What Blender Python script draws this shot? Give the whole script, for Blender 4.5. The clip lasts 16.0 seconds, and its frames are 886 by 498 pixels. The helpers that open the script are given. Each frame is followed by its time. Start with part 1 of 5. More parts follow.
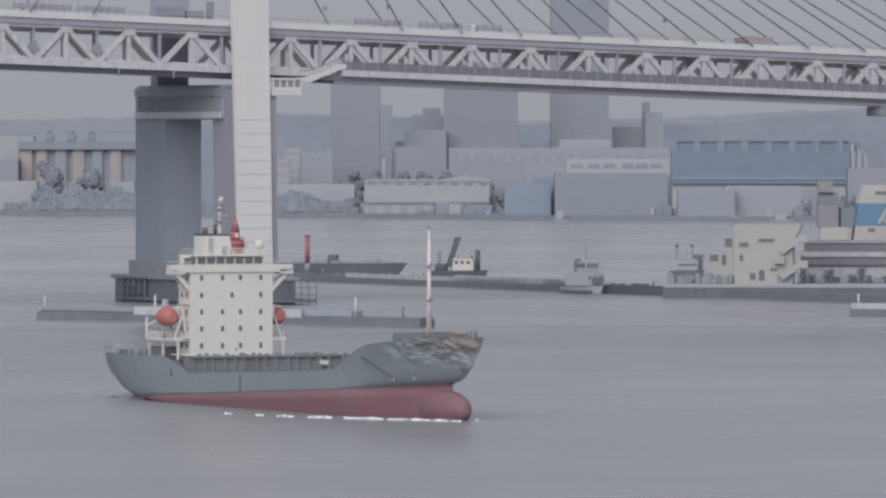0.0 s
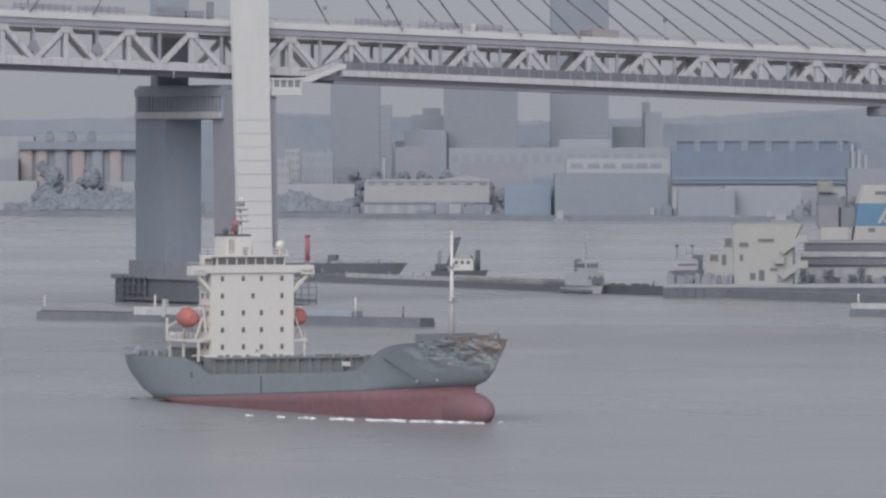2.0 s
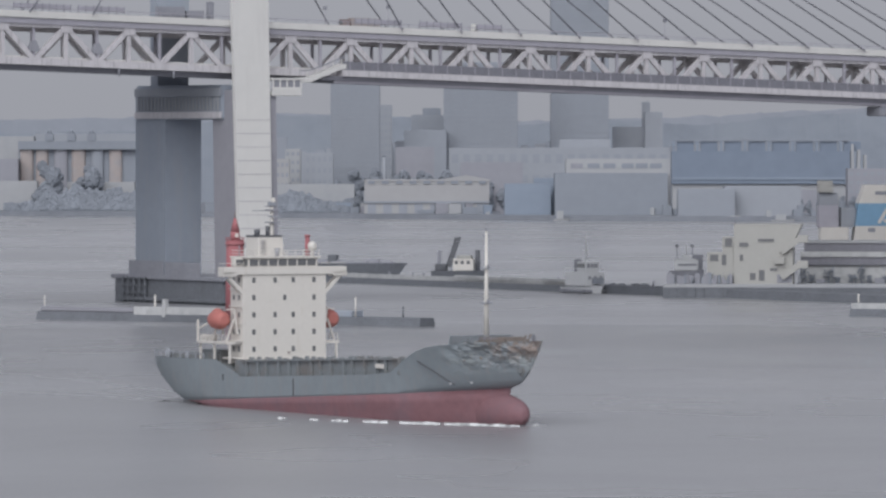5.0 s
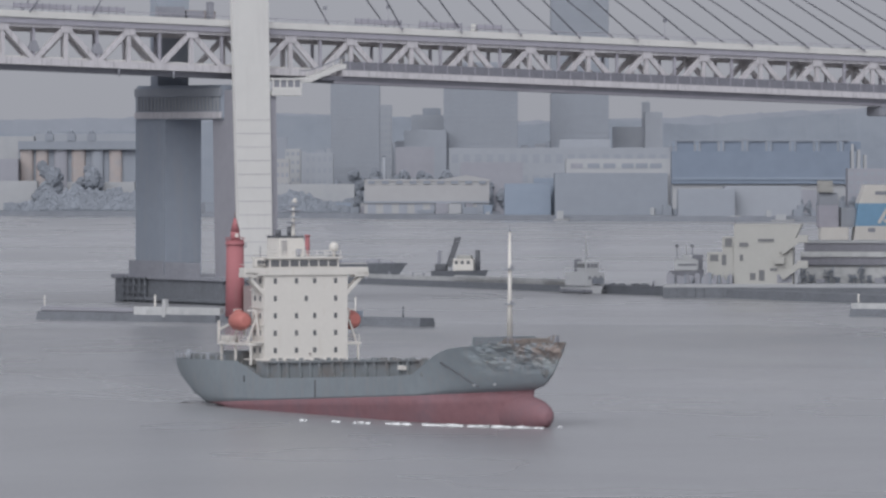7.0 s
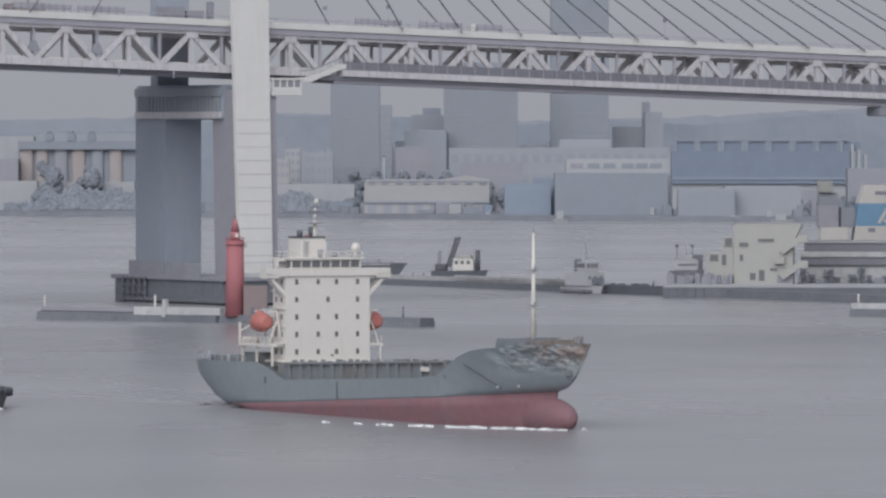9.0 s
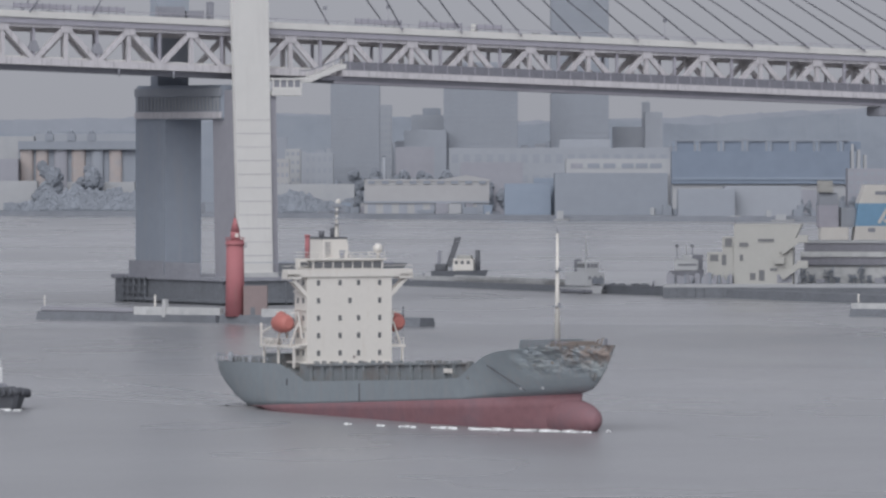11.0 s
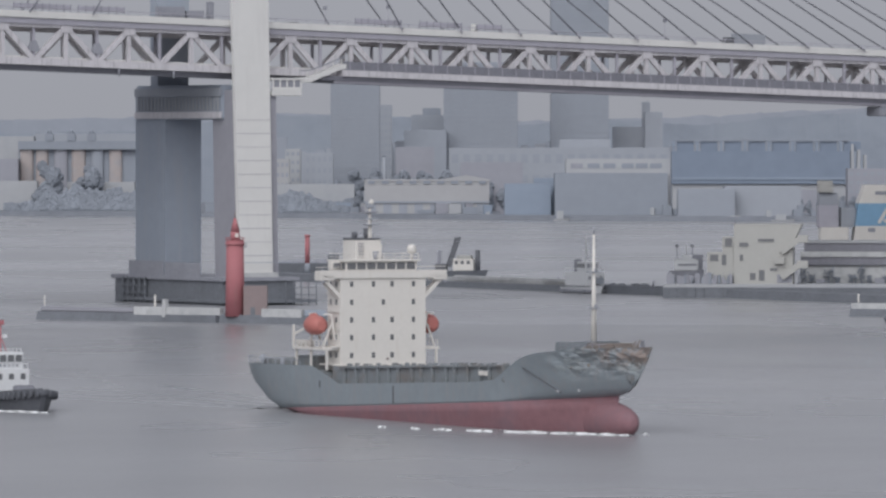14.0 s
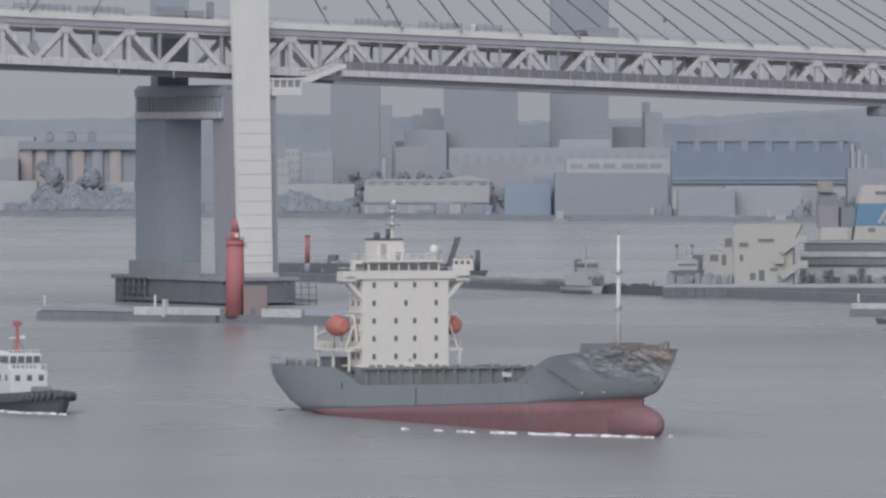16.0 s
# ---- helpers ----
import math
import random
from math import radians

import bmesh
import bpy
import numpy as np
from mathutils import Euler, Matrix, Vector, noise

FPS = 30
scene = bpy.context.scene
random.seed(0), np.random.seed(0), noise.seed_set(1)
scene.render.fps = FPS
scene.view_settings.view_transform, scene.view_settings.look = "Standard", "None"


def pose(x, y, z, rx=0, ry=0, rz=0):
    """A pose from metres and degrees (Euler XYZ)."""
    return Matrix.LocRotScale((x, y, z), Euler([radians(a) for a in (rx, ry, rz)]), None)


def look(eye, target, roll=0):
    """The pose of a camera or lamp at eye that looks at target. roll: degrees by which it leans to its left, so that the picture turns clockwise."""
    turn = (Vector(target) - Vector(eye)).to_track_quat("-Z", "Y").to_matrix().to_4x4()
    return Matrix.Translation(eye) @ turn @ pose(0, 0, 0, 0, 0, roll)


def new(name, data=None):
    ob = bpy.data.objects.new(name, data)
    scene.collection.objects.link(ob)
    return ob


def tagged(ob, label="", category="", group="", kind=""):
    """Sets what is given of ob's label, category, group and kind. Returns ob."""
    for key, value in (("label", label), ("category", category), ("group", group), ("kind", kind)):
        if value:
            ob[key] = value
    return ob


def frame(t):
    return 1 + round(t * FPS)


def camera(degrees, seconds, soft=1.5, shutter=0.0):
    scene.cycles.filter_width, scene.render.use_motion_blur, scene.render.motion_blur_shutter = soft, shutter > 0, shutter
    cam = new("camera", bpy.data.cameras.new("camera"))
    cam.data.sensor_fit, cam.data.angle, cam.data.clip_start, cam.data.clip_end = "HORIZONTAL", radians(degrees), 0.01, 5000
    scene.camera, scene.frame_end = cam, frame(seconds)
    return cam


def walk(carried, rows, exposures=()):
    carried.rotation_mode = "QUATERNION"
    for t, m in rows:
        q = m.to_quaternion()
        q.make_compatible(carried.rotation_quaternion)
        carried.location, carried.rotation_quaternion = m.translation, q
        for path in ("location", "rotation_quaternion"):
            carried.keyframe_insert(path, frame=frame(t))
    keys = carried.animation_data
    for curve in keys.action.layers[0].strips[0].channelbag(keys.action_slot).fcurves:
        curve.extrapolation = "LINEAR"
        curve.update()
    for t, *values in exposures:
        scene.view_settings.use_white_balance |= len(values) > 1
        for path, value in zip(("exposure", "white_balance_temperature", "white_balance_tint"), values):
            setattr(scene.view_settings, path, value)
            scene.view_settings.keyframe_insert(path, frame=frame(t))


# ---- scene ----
# Telephoto view over a grey harbour: a feeder container ship passes a cable-stayed double-deck bridge.
# World: x to the side, y away from the viewpoint, z up, water at z = 0.
cam = camera(7.176, 16.0, soft=2.55)
walk(cam, [(0, pose(0, 0, 40.5, 89.157, 0, 0)), (16, pose(0, 0, 40.5, 89.157, 0, 0))])

# ---- sky and sun: overcast, haze-bright ----
world = bpy.data.worlds.new("overcast_sky")
scene.world = world
world.use_nodes = True
wn, wl = world.node_tree.nodes, world.node_tree.links
sky = wn.new("ShaderNodeTexSky")
sky.sky_type = "NISHITA"
sky.sun_disc = False
sky.sun_elevation = radians(36.6)
sky.sun_rotation = radians(194)
sky.air_density, sky.dust_density, sky.ozone_density = 1.0, 3.0, 1.0
cloud = wn.new("ShaderNodeHueSaturation")
cloud.inputs["Saturation"].default_value = 0.1
tone = wn.new("ShaderNodeMix")
tone.data_type, tone.blend_type = "RGBA", "MULTIPLY"
tone.inputs[0].default_value = 1.0
tone.inputs[7].default_value = (0.97, 0.975, 1.06, 1)
wl.new(sky.outputs[0], cloud.inputs["Color"])
wl.new(cloud.outputs[0], tone.inputs[6])
veil = wn.new("ShaderNodeMix")  # unbroken cloud deck over the clear sky
veil.data_type = "RGBA"
veil.inputs[0].default_value = 0.75
veil.inputs[7].default_value = (4.1, 4.22, 4.72, 1)
wl.new(tone.outputs[2], veil.inputs[6])
wl.new(veil.outputs[2], wn["Background"].inputs["Color"])
wn["Background"].inputs["Strength"].default_value = 0.1
sun = new("sun", bpy.data.lights.new("sun", "SUN"))
sun.data.energy, sun.data.angle, sun.data.color = 1.98, radians(60), (0.98, 0.99, 1.0)
sun.matrix_world = look((-30, -120, 92), (0, 0, 0))


# ---- materials ----
def mat(name, color, rough=0.6, vary=0.12, scale=0.3, bump=0.15, metal=0.0, stain=None, stain_amount=0.3, streak=False, stain_scale=0.08):
    """A painted or mineral surface: fine grain, broad patches, and an optional stain colour in streaks or spots."""
    m = bpy.data.materials.new(name)
    m.use_nodes = True
    n, l = m.node_tree.nodes, m.node_tree.links
    b = n["Principled BSDF"]
    b.inputs["Metallic"].default_value = metal
    co = n.new("ShaderNodeTexCoord")
    fine = n.new("ShaderNodeTexNoise")
    fine.inputs["Scale"].default_value, fine.inputs["Detail"].default_value = scale * 6, 4
    broad = n.new("ShaderNodeTexNoise")
    broad.inputs["Scale"].default_value, broad.inputs["Detail"].default_value = scale, 3
    l.new(co.outputs["Object"], fine.inputs["Vector"])
    l.new(co.outputs["Object"], broad.inputs["Vector"])
    add = n.new("ShaderNodeMath")
    add.operation = "ADD"
    l.new(fine.outputs["Fac"], add.inputs[0])
    l.new(broad.outputs["Fac"], add.inputs[1])
    rng = n.new("ShaderNodeMapRange")
    rng.inputs["From Min"].default_value, rng.inputs["From Max"].default_value = 0.6, 1.4
    rng.inputs["To Min"].default_value, rng.inputs["To Max"].default_value = 1 - vary, 1 + vary
    l.new(add.outputs[0], rng.inputs["Value"])
    mul = n.new("ShaderNodeMix")
    mul.data_type, mul.blend_type = "RGBA", "MULTIPLY"
    mul.inputs[0].default_value = 1.0
    mul.inputs[6].default_value = (*color, 1)
    l.new(rng.outputs[0], mul.inputs[7])
    out = mul.outputs[2]
    if stain:
        mp = n.new("ShaderNodeMapping")
        k = stain_scale
        mp.inputs["Scale"].default_value = (k * 6, k * 6, k * 0.6) if streak else (k, k, k)
        l.new(co.outputs["Object"], mp.inputs["Vector"])
        st = n.new("ShaderNodeTexNoise")
        st.inputs["Scale"].default_value, st.inputs["Detail"].default_value, st.inputs["Roughness"].default_value = 3.0, 6, 0.65
        l.new(mp.outputs[0], st.inputs["Vector"])
        ramp = n.new("ShaderNodeMapRange")
        ramp.inputs["From Min"].default_value, ramp.inputs["From Max"].default_value = 0.62 - stain_amount * 0.5, 0.78 - stain_amount * 0.4
        l.new(st.outputs["Fac"], ramp.inputs["Value"])
        mx = n.new("ShaderNodeMix")
        mx.data_type = "RGBA"
        mx.inputs[7].default_value = (*stain, 1)
        l.new(ramp.outputs[0], mx.inputs[0])
        l.new(out, mx.inputs[6])
        out = mx.outputs[2]
    l.new(out, b.inputs["Base Color"])
    rr = n.new("ShaderNodeMapRange")
    rr.inputs["To Min"].default_value, rr.inputs["To Max"].default_value = max(0.05, rough - 0.1), min(1, rough + 0.1)
    l.new(broad.outputs["Fac"], rr.inputs["Value"])
    l.new(rr.outputs[0], b.inputs["Roughness"])
    if bump:
        bp = n.new("ShaderNodeBump")
        bp.inputs["Strength"].default_value, bp.inputs["Distance"].default_value = bump, 0.05
        l.new(fine.outputs["Fac"], bp.inputs["Height"])
        l.new(bp.outputs[0], b.inputs["Normal"])
    return m


def water_material():
    m = bpy.data.materials.new("harbour_water")
    m.use_nodes = True
    n, l = m.node_tree.nodes, m.node_tree.links
    b = n["Principled BSDF"]
    b.inputs["IOR"].default_value = 1.33
    co = n.new("ShaderNodeTexCoord")

    def tex(scale, sx, sy, detail):
        mp = n.new("ShaderNodeMapping")
        mp.inputs["Scale"].default_value = (sx, sy, 1)
        mp.inputs["Rotation"].default_value = (0, 0, 0.35)
        l.new(co.outputs["Object"], mp.inputs["Vector"])
        t = n.new("ShaderNodeTexNoise")
        t.inputs["Scale"].default_value, t.inputs["Detail"].default_value = scale, detail
        l.new(mp.outputs[0], t.inputs["Vector"])
        return t
    ripples = tex(0.5, 1.0, 0.6, 3)
    chop = tex(0.12, 1.0, 0.35, 4)
    slick = tex(0.006, 1.0, 0.6, 4)
    drift = tex(0.0045, 0.9, 1.3, 5)
    s1 = n.new("ShaderNodeMath")
    s1.operation = "MULTIPLY_ADD"
    s1.inputs[1].default_value = 2.0
    l.new(chop.outputs["Fac"], s1.inputs[0])
    l.new(ripples.outputs["Fac"], s1.inputs[2])
    calm = n.new("ShaderNodeMapRange")
    calm.inputs["From Min"].default_value, calm.inputs["From Max"].default_value = 0.35, 0.65
    calm.inputs["To Min"].default_value, calm.inputs["To Max"].default_value = 0.14, 0.34
    l.new(slick.outputs["Fac"], calm.inputs["Value"])
    silt_sheen = n.new("ShaderNodeMix")  # silty green-grey water, its broad bands of calm and ruffled sheen painted in
    silt_sheen.data_type = "RGBA"
    silt_sheen.inputs[6].default_value, silt_sheen.inputs[7].default_value = (0.268, 0.272, 0.288, 1), (0.325, 0.33, 0.347, 1)
    band = n.new("ShaderNodeMapRange")
    band.inputs["From Min"].default_value, band.inputs["From Max"].default_value = 0.36, 0.62
    l.new(drift.outputs["Fac"], band.inputs["Value"])
    l.new(band.outputs[0], silt_sheen.inputs[0])
    # ruffled water's darker sheen, painted as colour outside the harbour mouth, fading towards the fairway
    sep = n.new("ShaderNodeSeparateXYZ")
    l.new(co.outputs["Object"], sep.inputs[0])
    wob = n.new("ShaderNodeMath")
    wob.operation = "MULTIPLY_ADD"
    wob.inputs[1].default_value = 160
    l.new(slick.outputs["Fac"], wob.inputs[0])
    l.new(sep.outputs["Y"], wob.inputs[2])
    chop_tone = n.new("ShaderNodeValToRGB")
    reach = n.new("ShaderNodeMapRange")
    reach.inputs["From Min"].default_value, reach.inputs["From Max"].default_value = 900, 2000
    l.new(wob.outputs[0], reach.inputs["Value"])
    l.new(reach.outputs[0], chop_tone.inputs["Fac"])
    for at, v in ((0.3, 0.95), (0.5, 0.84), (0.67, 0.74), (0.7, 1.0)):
        e = chop_tone.color_ramp.elements.new(at)
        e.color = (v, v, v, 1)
    chop_tone.color_ramp.elements[0].color = (1, 1, 1, 1)
    chop_toned = n.new("ShaderNodeMix")
    chop_toned.data_type, chop_toned.blend_type = "RGBA", "MULTIPLY"
    chop_toned.inputs[0].default_value = 1.0
    l.new(silt_sheen.outputs[2], chop_toned.inputs[6])
    l.new(chop_tone.outputs[0], chop_toned.inputs[7])
    l.new(chop_toned.outputs[2], b.inputs["Base Color"])
    bp = n.new("ShaderNodeBump")
    bp.inputs["Distance"].default_value = 0.38
    l.new(calm.outputs[0], bp.inputs["Strength"])
    l.new(s1.outputs[0], bp.inputs["Height"])
    l.new(bp.outputs[0], b.inputs["Normal"])
    rr = n.new("ShaderNodeMapRange")
    rr.inputs["From Min"].default_value, rr.inputs["From Max"].default_value = 0.35, 0.65
    rr.inputs["To Min"].default_value, rr.inputs["To Max"].default_value = 0.2, 0.32
    l.new(slick.outputs["Fac"], rr.inputs["Value"])
    l.new(rr.outputs[0], b.inputs["Roughness"])
    return m


def foam_material():
    m = bpy.data.materials.new("sea_foam")
    m.use_nodes = True
    n, l = m.node_tree.nodes, m.node_tree.links
    b = n["Principled BSDF"]
    b.inputs["Base Color"].default_value, b.inputs["Roughness"].default_value = (0.78, 0.79, 0.8, 1), 0.9
    co = n.new("ShaderNodeTexCoord")
    t = n.new("ShaderNodeTexNoise")
    t.inputs["Scale"].default_value, t.inputs["Detail"].default_value, t.inputs["Roughness"].default_value = 0.7, 6, 0.75
    l.new(co.outputs["Object"], t.inputs["Vector"])
    r = n.new("ShaderNodeMapRange")
    r.inputs["From Min"].default_value, r.inputs["From Max"].default_value = 0.36, 0.52
    l.new(t.outputs["Fac"], r.inputs["Value"])
    l.new(r.outputs[0], b.inputs["Alpha"])
    return m


def damaged_hull_material():
    """The grey hull paint, torn to rust and scraped pale on the upper bow."""
    m = mat("torn_hull_paint", (0.238, 0.27, 0.294), 0.6, 0.1, 0.12, 0.1, stain=(0.262, 0.272, 0.285), stain_amount=0.25, streak=True)
    n, l = m.node_tree.nodes, m.node_tree.links
    b = n["Principled BSDF"]
    paint = b.inputs["Base Color"].links[0].from_socket
    co = n.new("ShaderNodeTexCoord")
    sep = n.new("ShaderNodeSeparateXYZ")
    l.new(co.outputs["Object"], sep.inputs[0])

    def span(out, a, z):
        r = n.new("ShaderNodeMapRange")
        r.interpolation_type = "SMOOTHSTEP"
        r.inputs["From Min"].default_value, r.inputs["From Max"].default_value = a, z
        l.new(out, r.inputs["Value"])
        return r.outputs[0]

    def times(a, c):
        t = n.new("ShaderNodeMath")
        t.operation = "MULTIPLY"
        l.new(a, t.inputs[0])
        l.new(c, t.inputs[1])
        return t.outputs[0]

    def patches(scale, lo, hi, stretch):
        mp = n.new("ShaderNodeMapping")
        mp.inputs["Scale"].default_value = stretch
        mp.inputs["Rotation"].default_value = (0, 0.6, 0)
        l.new(co.outputs["Object"], mp.inputs["Vector"])
        t = n.new("ShaderNodeTexNoise")
        t.inputs["Scale"].default_value, t.inputs["Detail"].default_value, t.inputs["Roughness"].default_value = scale, 6, 0.7
        l.new(mp.outputs[0], t.inputs["Vector"])
        return span(t.outputs["Fac"], lo, hi)
    for colour, mask in (((0.3, 0.33, 0.342), times(times(span(sep.outputs["X"], 67, 73), span(sep.outputs["Z"], 6.5, 9.5)), patches(0.5, 0.5, 0.6, (0.5, 1, 1.4)))),
                         ((0.24, 0.198, 0.18), times(times(span(sep.outputs["X"], 73, 82), span(sep.outputs["Z"], 8.2, 11.0)), patches(0.55, 0.42, 0.58, (1, 1, 1)))),
                         ((0.16, 0.165, 0.175), times(times(span(sep.outputs["X"], 70, 78), span(sep.outputs["Z"], 7.0, 10.0)), patches(0.8, 0.6, 0.68, (1, 1, 0.6))))):
        mx = n.new("ShaderNodeMix")
        mx.data_type = "RGBA"
        mx.inputs[7].default_value = (*colour, 1)
        l.new(mask, mx.inputs[0])
        l.new(paint, mx.inputs[6])
        paint = mx.outputs[2]
    l.new(paint, b.inputs["Base Color"])
    return m


WATER, FOAM, TORNHULL = water_material(), foam_material(), damaged_hull_material()
WHITE = mat("ship_white_paint", (0.66, 0.633, 0.597), 0.45, 0.04, 0.25, 0.05, stain=(0.62, 0.58, 0.53), stain_amount=0.1, streak=True)
PLAINWHITE = mat("cool_white_boat_paint", (0.66, 0.67, 0.685), 0.45, 0.05, 0.4, 0.05)
HULL = mat("grey_hull_paint", (0.238, 0.27, 0.294), 0.6, 0.1, 0.12, 0.1, stain=(0.262, 0.272, 0.285), stain_amount=0.25, streak=True)
DECKGREY = mat("dark_deck_paint", (0.205, 0.225, 0.24), 0.7, 0.12, 0.5, 0.2, stain=(0.19, 0.175, 0.168), stain_amount=0.3)
RED = mat("red_antifouling", (0.258, 0.134, 0.15), 0.8, 0.16, 0.15, 0.15, stain=(0.215, 0.13, 0.15), stain_amount=0.35, stain_scale=0.05)
RUST = mat("rusted_torn_steel", (0.205, 0.178, 0.165), 0.9, 0.25, 0.5, 0.4, stain=(0.225, 0.185, 0.165), stain_amount=0.3, stain_scale=0.3)
CRUSHED = mat("scraped_hull_paint", (0.255, 0.285, 0.3), 0.7, 0.2, 0.45, 0.5, stain=(0.25, 0.2, 0.17), stain_amount=0.25, stain_scale=0.25)
GLASS = mat("dark_window_glass", (0.135, 0.138, 0.148), 0.35, 0.1, 0.5, 0.0)
ORANGE = mat("orange_fibreglass", (0.46, 0.165, 0.145), 0.6, 0.06, 0.8, 0.05)
BLACK = mat("sooty_black_paint", (0.105, 0.11, 0.125), 0.6, 0.2, 0.8, 0.1)
RUBBER = mat("black_rubber_fender", (0.1, 0.105, 0.12), 0.8, 0.25, 1.0, 0.3)
BRIDGEWHITE = mat("bridge_white_paint", (0.64, 0.632, 0.618), 0.5, 0.04, 0.05, 0.05, stain=(0.6, 0.592, 0.58), stain_amount=0.2, streak=True, stain_scale=0.02)
TRUSSWHITE = mat("truss_pale_paint", (0.56, 0.54, 0.565), 0.5, 0.08, 0.08, 0.05, stain=(0.40, 0.39, 0.41), stain_amount=0.25, streak=True)
TRUSSGREY = mat("girder_mauve_grey_paint", (0.37, 0.36, 0.41), 0.55, 0.1, 0.08, 0.05)
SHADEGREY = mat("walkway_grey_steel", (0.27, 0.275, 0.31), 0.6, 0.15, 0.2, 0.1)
SCREEN = mat("tinted_screen_panel", (0.19, 0.19, 0.22), 0.5, 0.15, 0.2, 0.05)
# The tower is white; the shade on its sides is put into these greys.
PIER = mat("shade_toned_weathered_pier", (0.315, 0.352, 0.412), 0.8, 0.06, 0.06, 0.1, stain=(0.335, 0.362, 0.412), stain_amount=0.3, streak=True, stain_scale=0.03)
PIERBROWN = mat("shade_toned_pier_side", (0.295, 0.293, 0.328), 0.8, 0.07, 0.06, 0.1)
CABLE = mat("grey_stay_cable", (0.24, 0.245, 0.28), 0.5, 0.05, 0.3, 0.0)
CONCRETE = mat("pale_harbour_concrete", (0.47, 0.475, 0.48), 0.85, 0.1, 0.1, 0.25, stain=(0.37, 0.375, 0.385), stain_amount=0.3, stain_scale=0.12)
DARKSTONE = mat("wet_dark_stone", (0.15, 0.16, 0.18), 0.85, 0.2, 0.2, 0.35)
# Red paled a little: distance haze is in the base colour.
LIGHTHOUSE = mat("lighthouse_red_paint", (0.385, 0.145, 0.16), 0.75, 0.06, 0.4, 0.1, stain=(0.35, 0.16, 0.165), stain_amount=0.2, streak=True)
BRICKBROWN = mat("brown_store_paint", (0.245, 0.195, 0.195), 0.75, 0.08, 0.4, 0.15)
CREAM = mat("cream_render", (0.39, 0.385, 0.368), 0.75, 0.05, 0.2, 0.1)
# Far-shore palette: aerial haze is mixed into most base colours, towards one blue-grey.
PALE = mat("hazed_pale_cladding", (0.365, 0.372, 0.39), 0.8, 0.05, 0.03, 0.05, stain=(0.335, 0.345, 0.368), stain_amount=0.25, stain_scale=0.02)
WARMPALE = mat("hazed_warm_cladding", (0.362, 0.36, 0.37), 0.8, 0.05, 0.03, 0.05)
MIDGREY = mat("hazed_concrete", (0.285, 0.306, 0.347), 0.8, 0.05, 0.03, 0.05)
SLATE = mat("hazed_slate_cladding", (0.25, 0.272, 0.312), 0.8, 0.06, 0.03, 0.05)
LIGHTGREY = mat("hazed_light_concrete", (0.31, 0.328, 0.365), 0.8, 0.05, 0.03, 0.05)
DIMGLASS = mat("hazed_facade_glass", (0.278, 0.299, 0.341), 0.5, 0.06, 0.1, 0.0)
BLUE = mat("hazed_blue_cladding", (0.24, 0.283, 0.35), 0.75, 0.06, 0.03, 0.05)
DEEPBLUE = mat("hazed_deep_blue_cladding", (0.19, 0.228, 0.292), 0.75, 0.08, 0.03, 0.05)
BRIGHTBLUE = mat("bright_blue_paint", (0.2, 0.36, 0.52), 0.5, 0.08, 0.1, 0.05)
TAN = mat("hazed_tan_silo_paint", (0.375, 0.33, 0.32), 0.8, 0.08, 0.04, 0.1, stain=(0.33, 0.318, 0.328), stain_amount=0.3, stain_scale=0.05)
MAUVE = mat("hazed_mauve_shed", (0.292, 0.295, 0.332), 0.8, 0.07, 0.03, 0.05)
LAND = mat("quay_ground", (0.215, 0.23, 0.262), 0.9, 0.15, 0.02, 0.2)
FOLIAGE = mat("hazed_tree_foliage", (0.235, 0.256, 0.293), 0.95, 0.12, 0.15, 0.2)
HILL = mat("hazed_wooded_ridge", (0.198, 0.22, 0.258), 0.95, 0.1, 0.02, 0.2, stain=(0.218, 0.24, 0.276), stain_amount=0.4, stain_scale=0.008)
HILLFAR = mat("hazed_far_ridge", (0.232, 0.25, 0.287), 0.95, 0.08, 0.01, 0.2)


# ---- mesh helpers ----
def box(bm, x0, x1, y0, y1, z0, z1):
    v = [bm.verts.new((x, y, z)) for z in (z0, z1) for x, y in ((x0, y0), (x1, y0), (x1, y1), (x0, y1))]
    for f in ((3, 2, 1, 0), (4, 5, 6, 7), (0, 1, 5, 4), (1, 2, 6, 5), (2, 3, 7, 6), (3, 0, 4, 7)):
        bm.faces.new([v[i] for i in f])
    return bm


def boxm(x0, x1, y0, y1, z0, z1, bevel=0.0):
    bm = box(bmesh.new(), x0, x1, y0, y1, z0, z1)
    if bevel:
        bmesh.ops.bevel(bm, geom=bm.edges[:], offset=bevel, segments=2, affect="EDGES")
    return bm


def beam(bm, p, q, w, h=None):
    """A rectangular bar from p to q; w across, h in its other thickness."""
    p, q, h = Vector(p), Vector(q), h or w
    d = (q - p).normalized()
    side = d.cross(Vector((0, 0, 1)))
    side = side.normalized() if side.length > 0.01 else Vector((1, 0, 0))
    up = side.cross(d)
    ring = [(side * a * w + up * b * h) * 0.5 for a, b in ((-1, -1), (1, -1), (1, 1), (-1, 1))]
    a, b = [bm.verts.new(p + r) for r in ring], [bm.verts.new(q + r) for r in ring]
    for i in range(4):
        bm.faces.new((a[i], a[(i + 1) % 4], b[(i + 1) % 4], b[i]))
    bm.faces.new(a[::-1])
    bm.faces.new(b)
    return bm


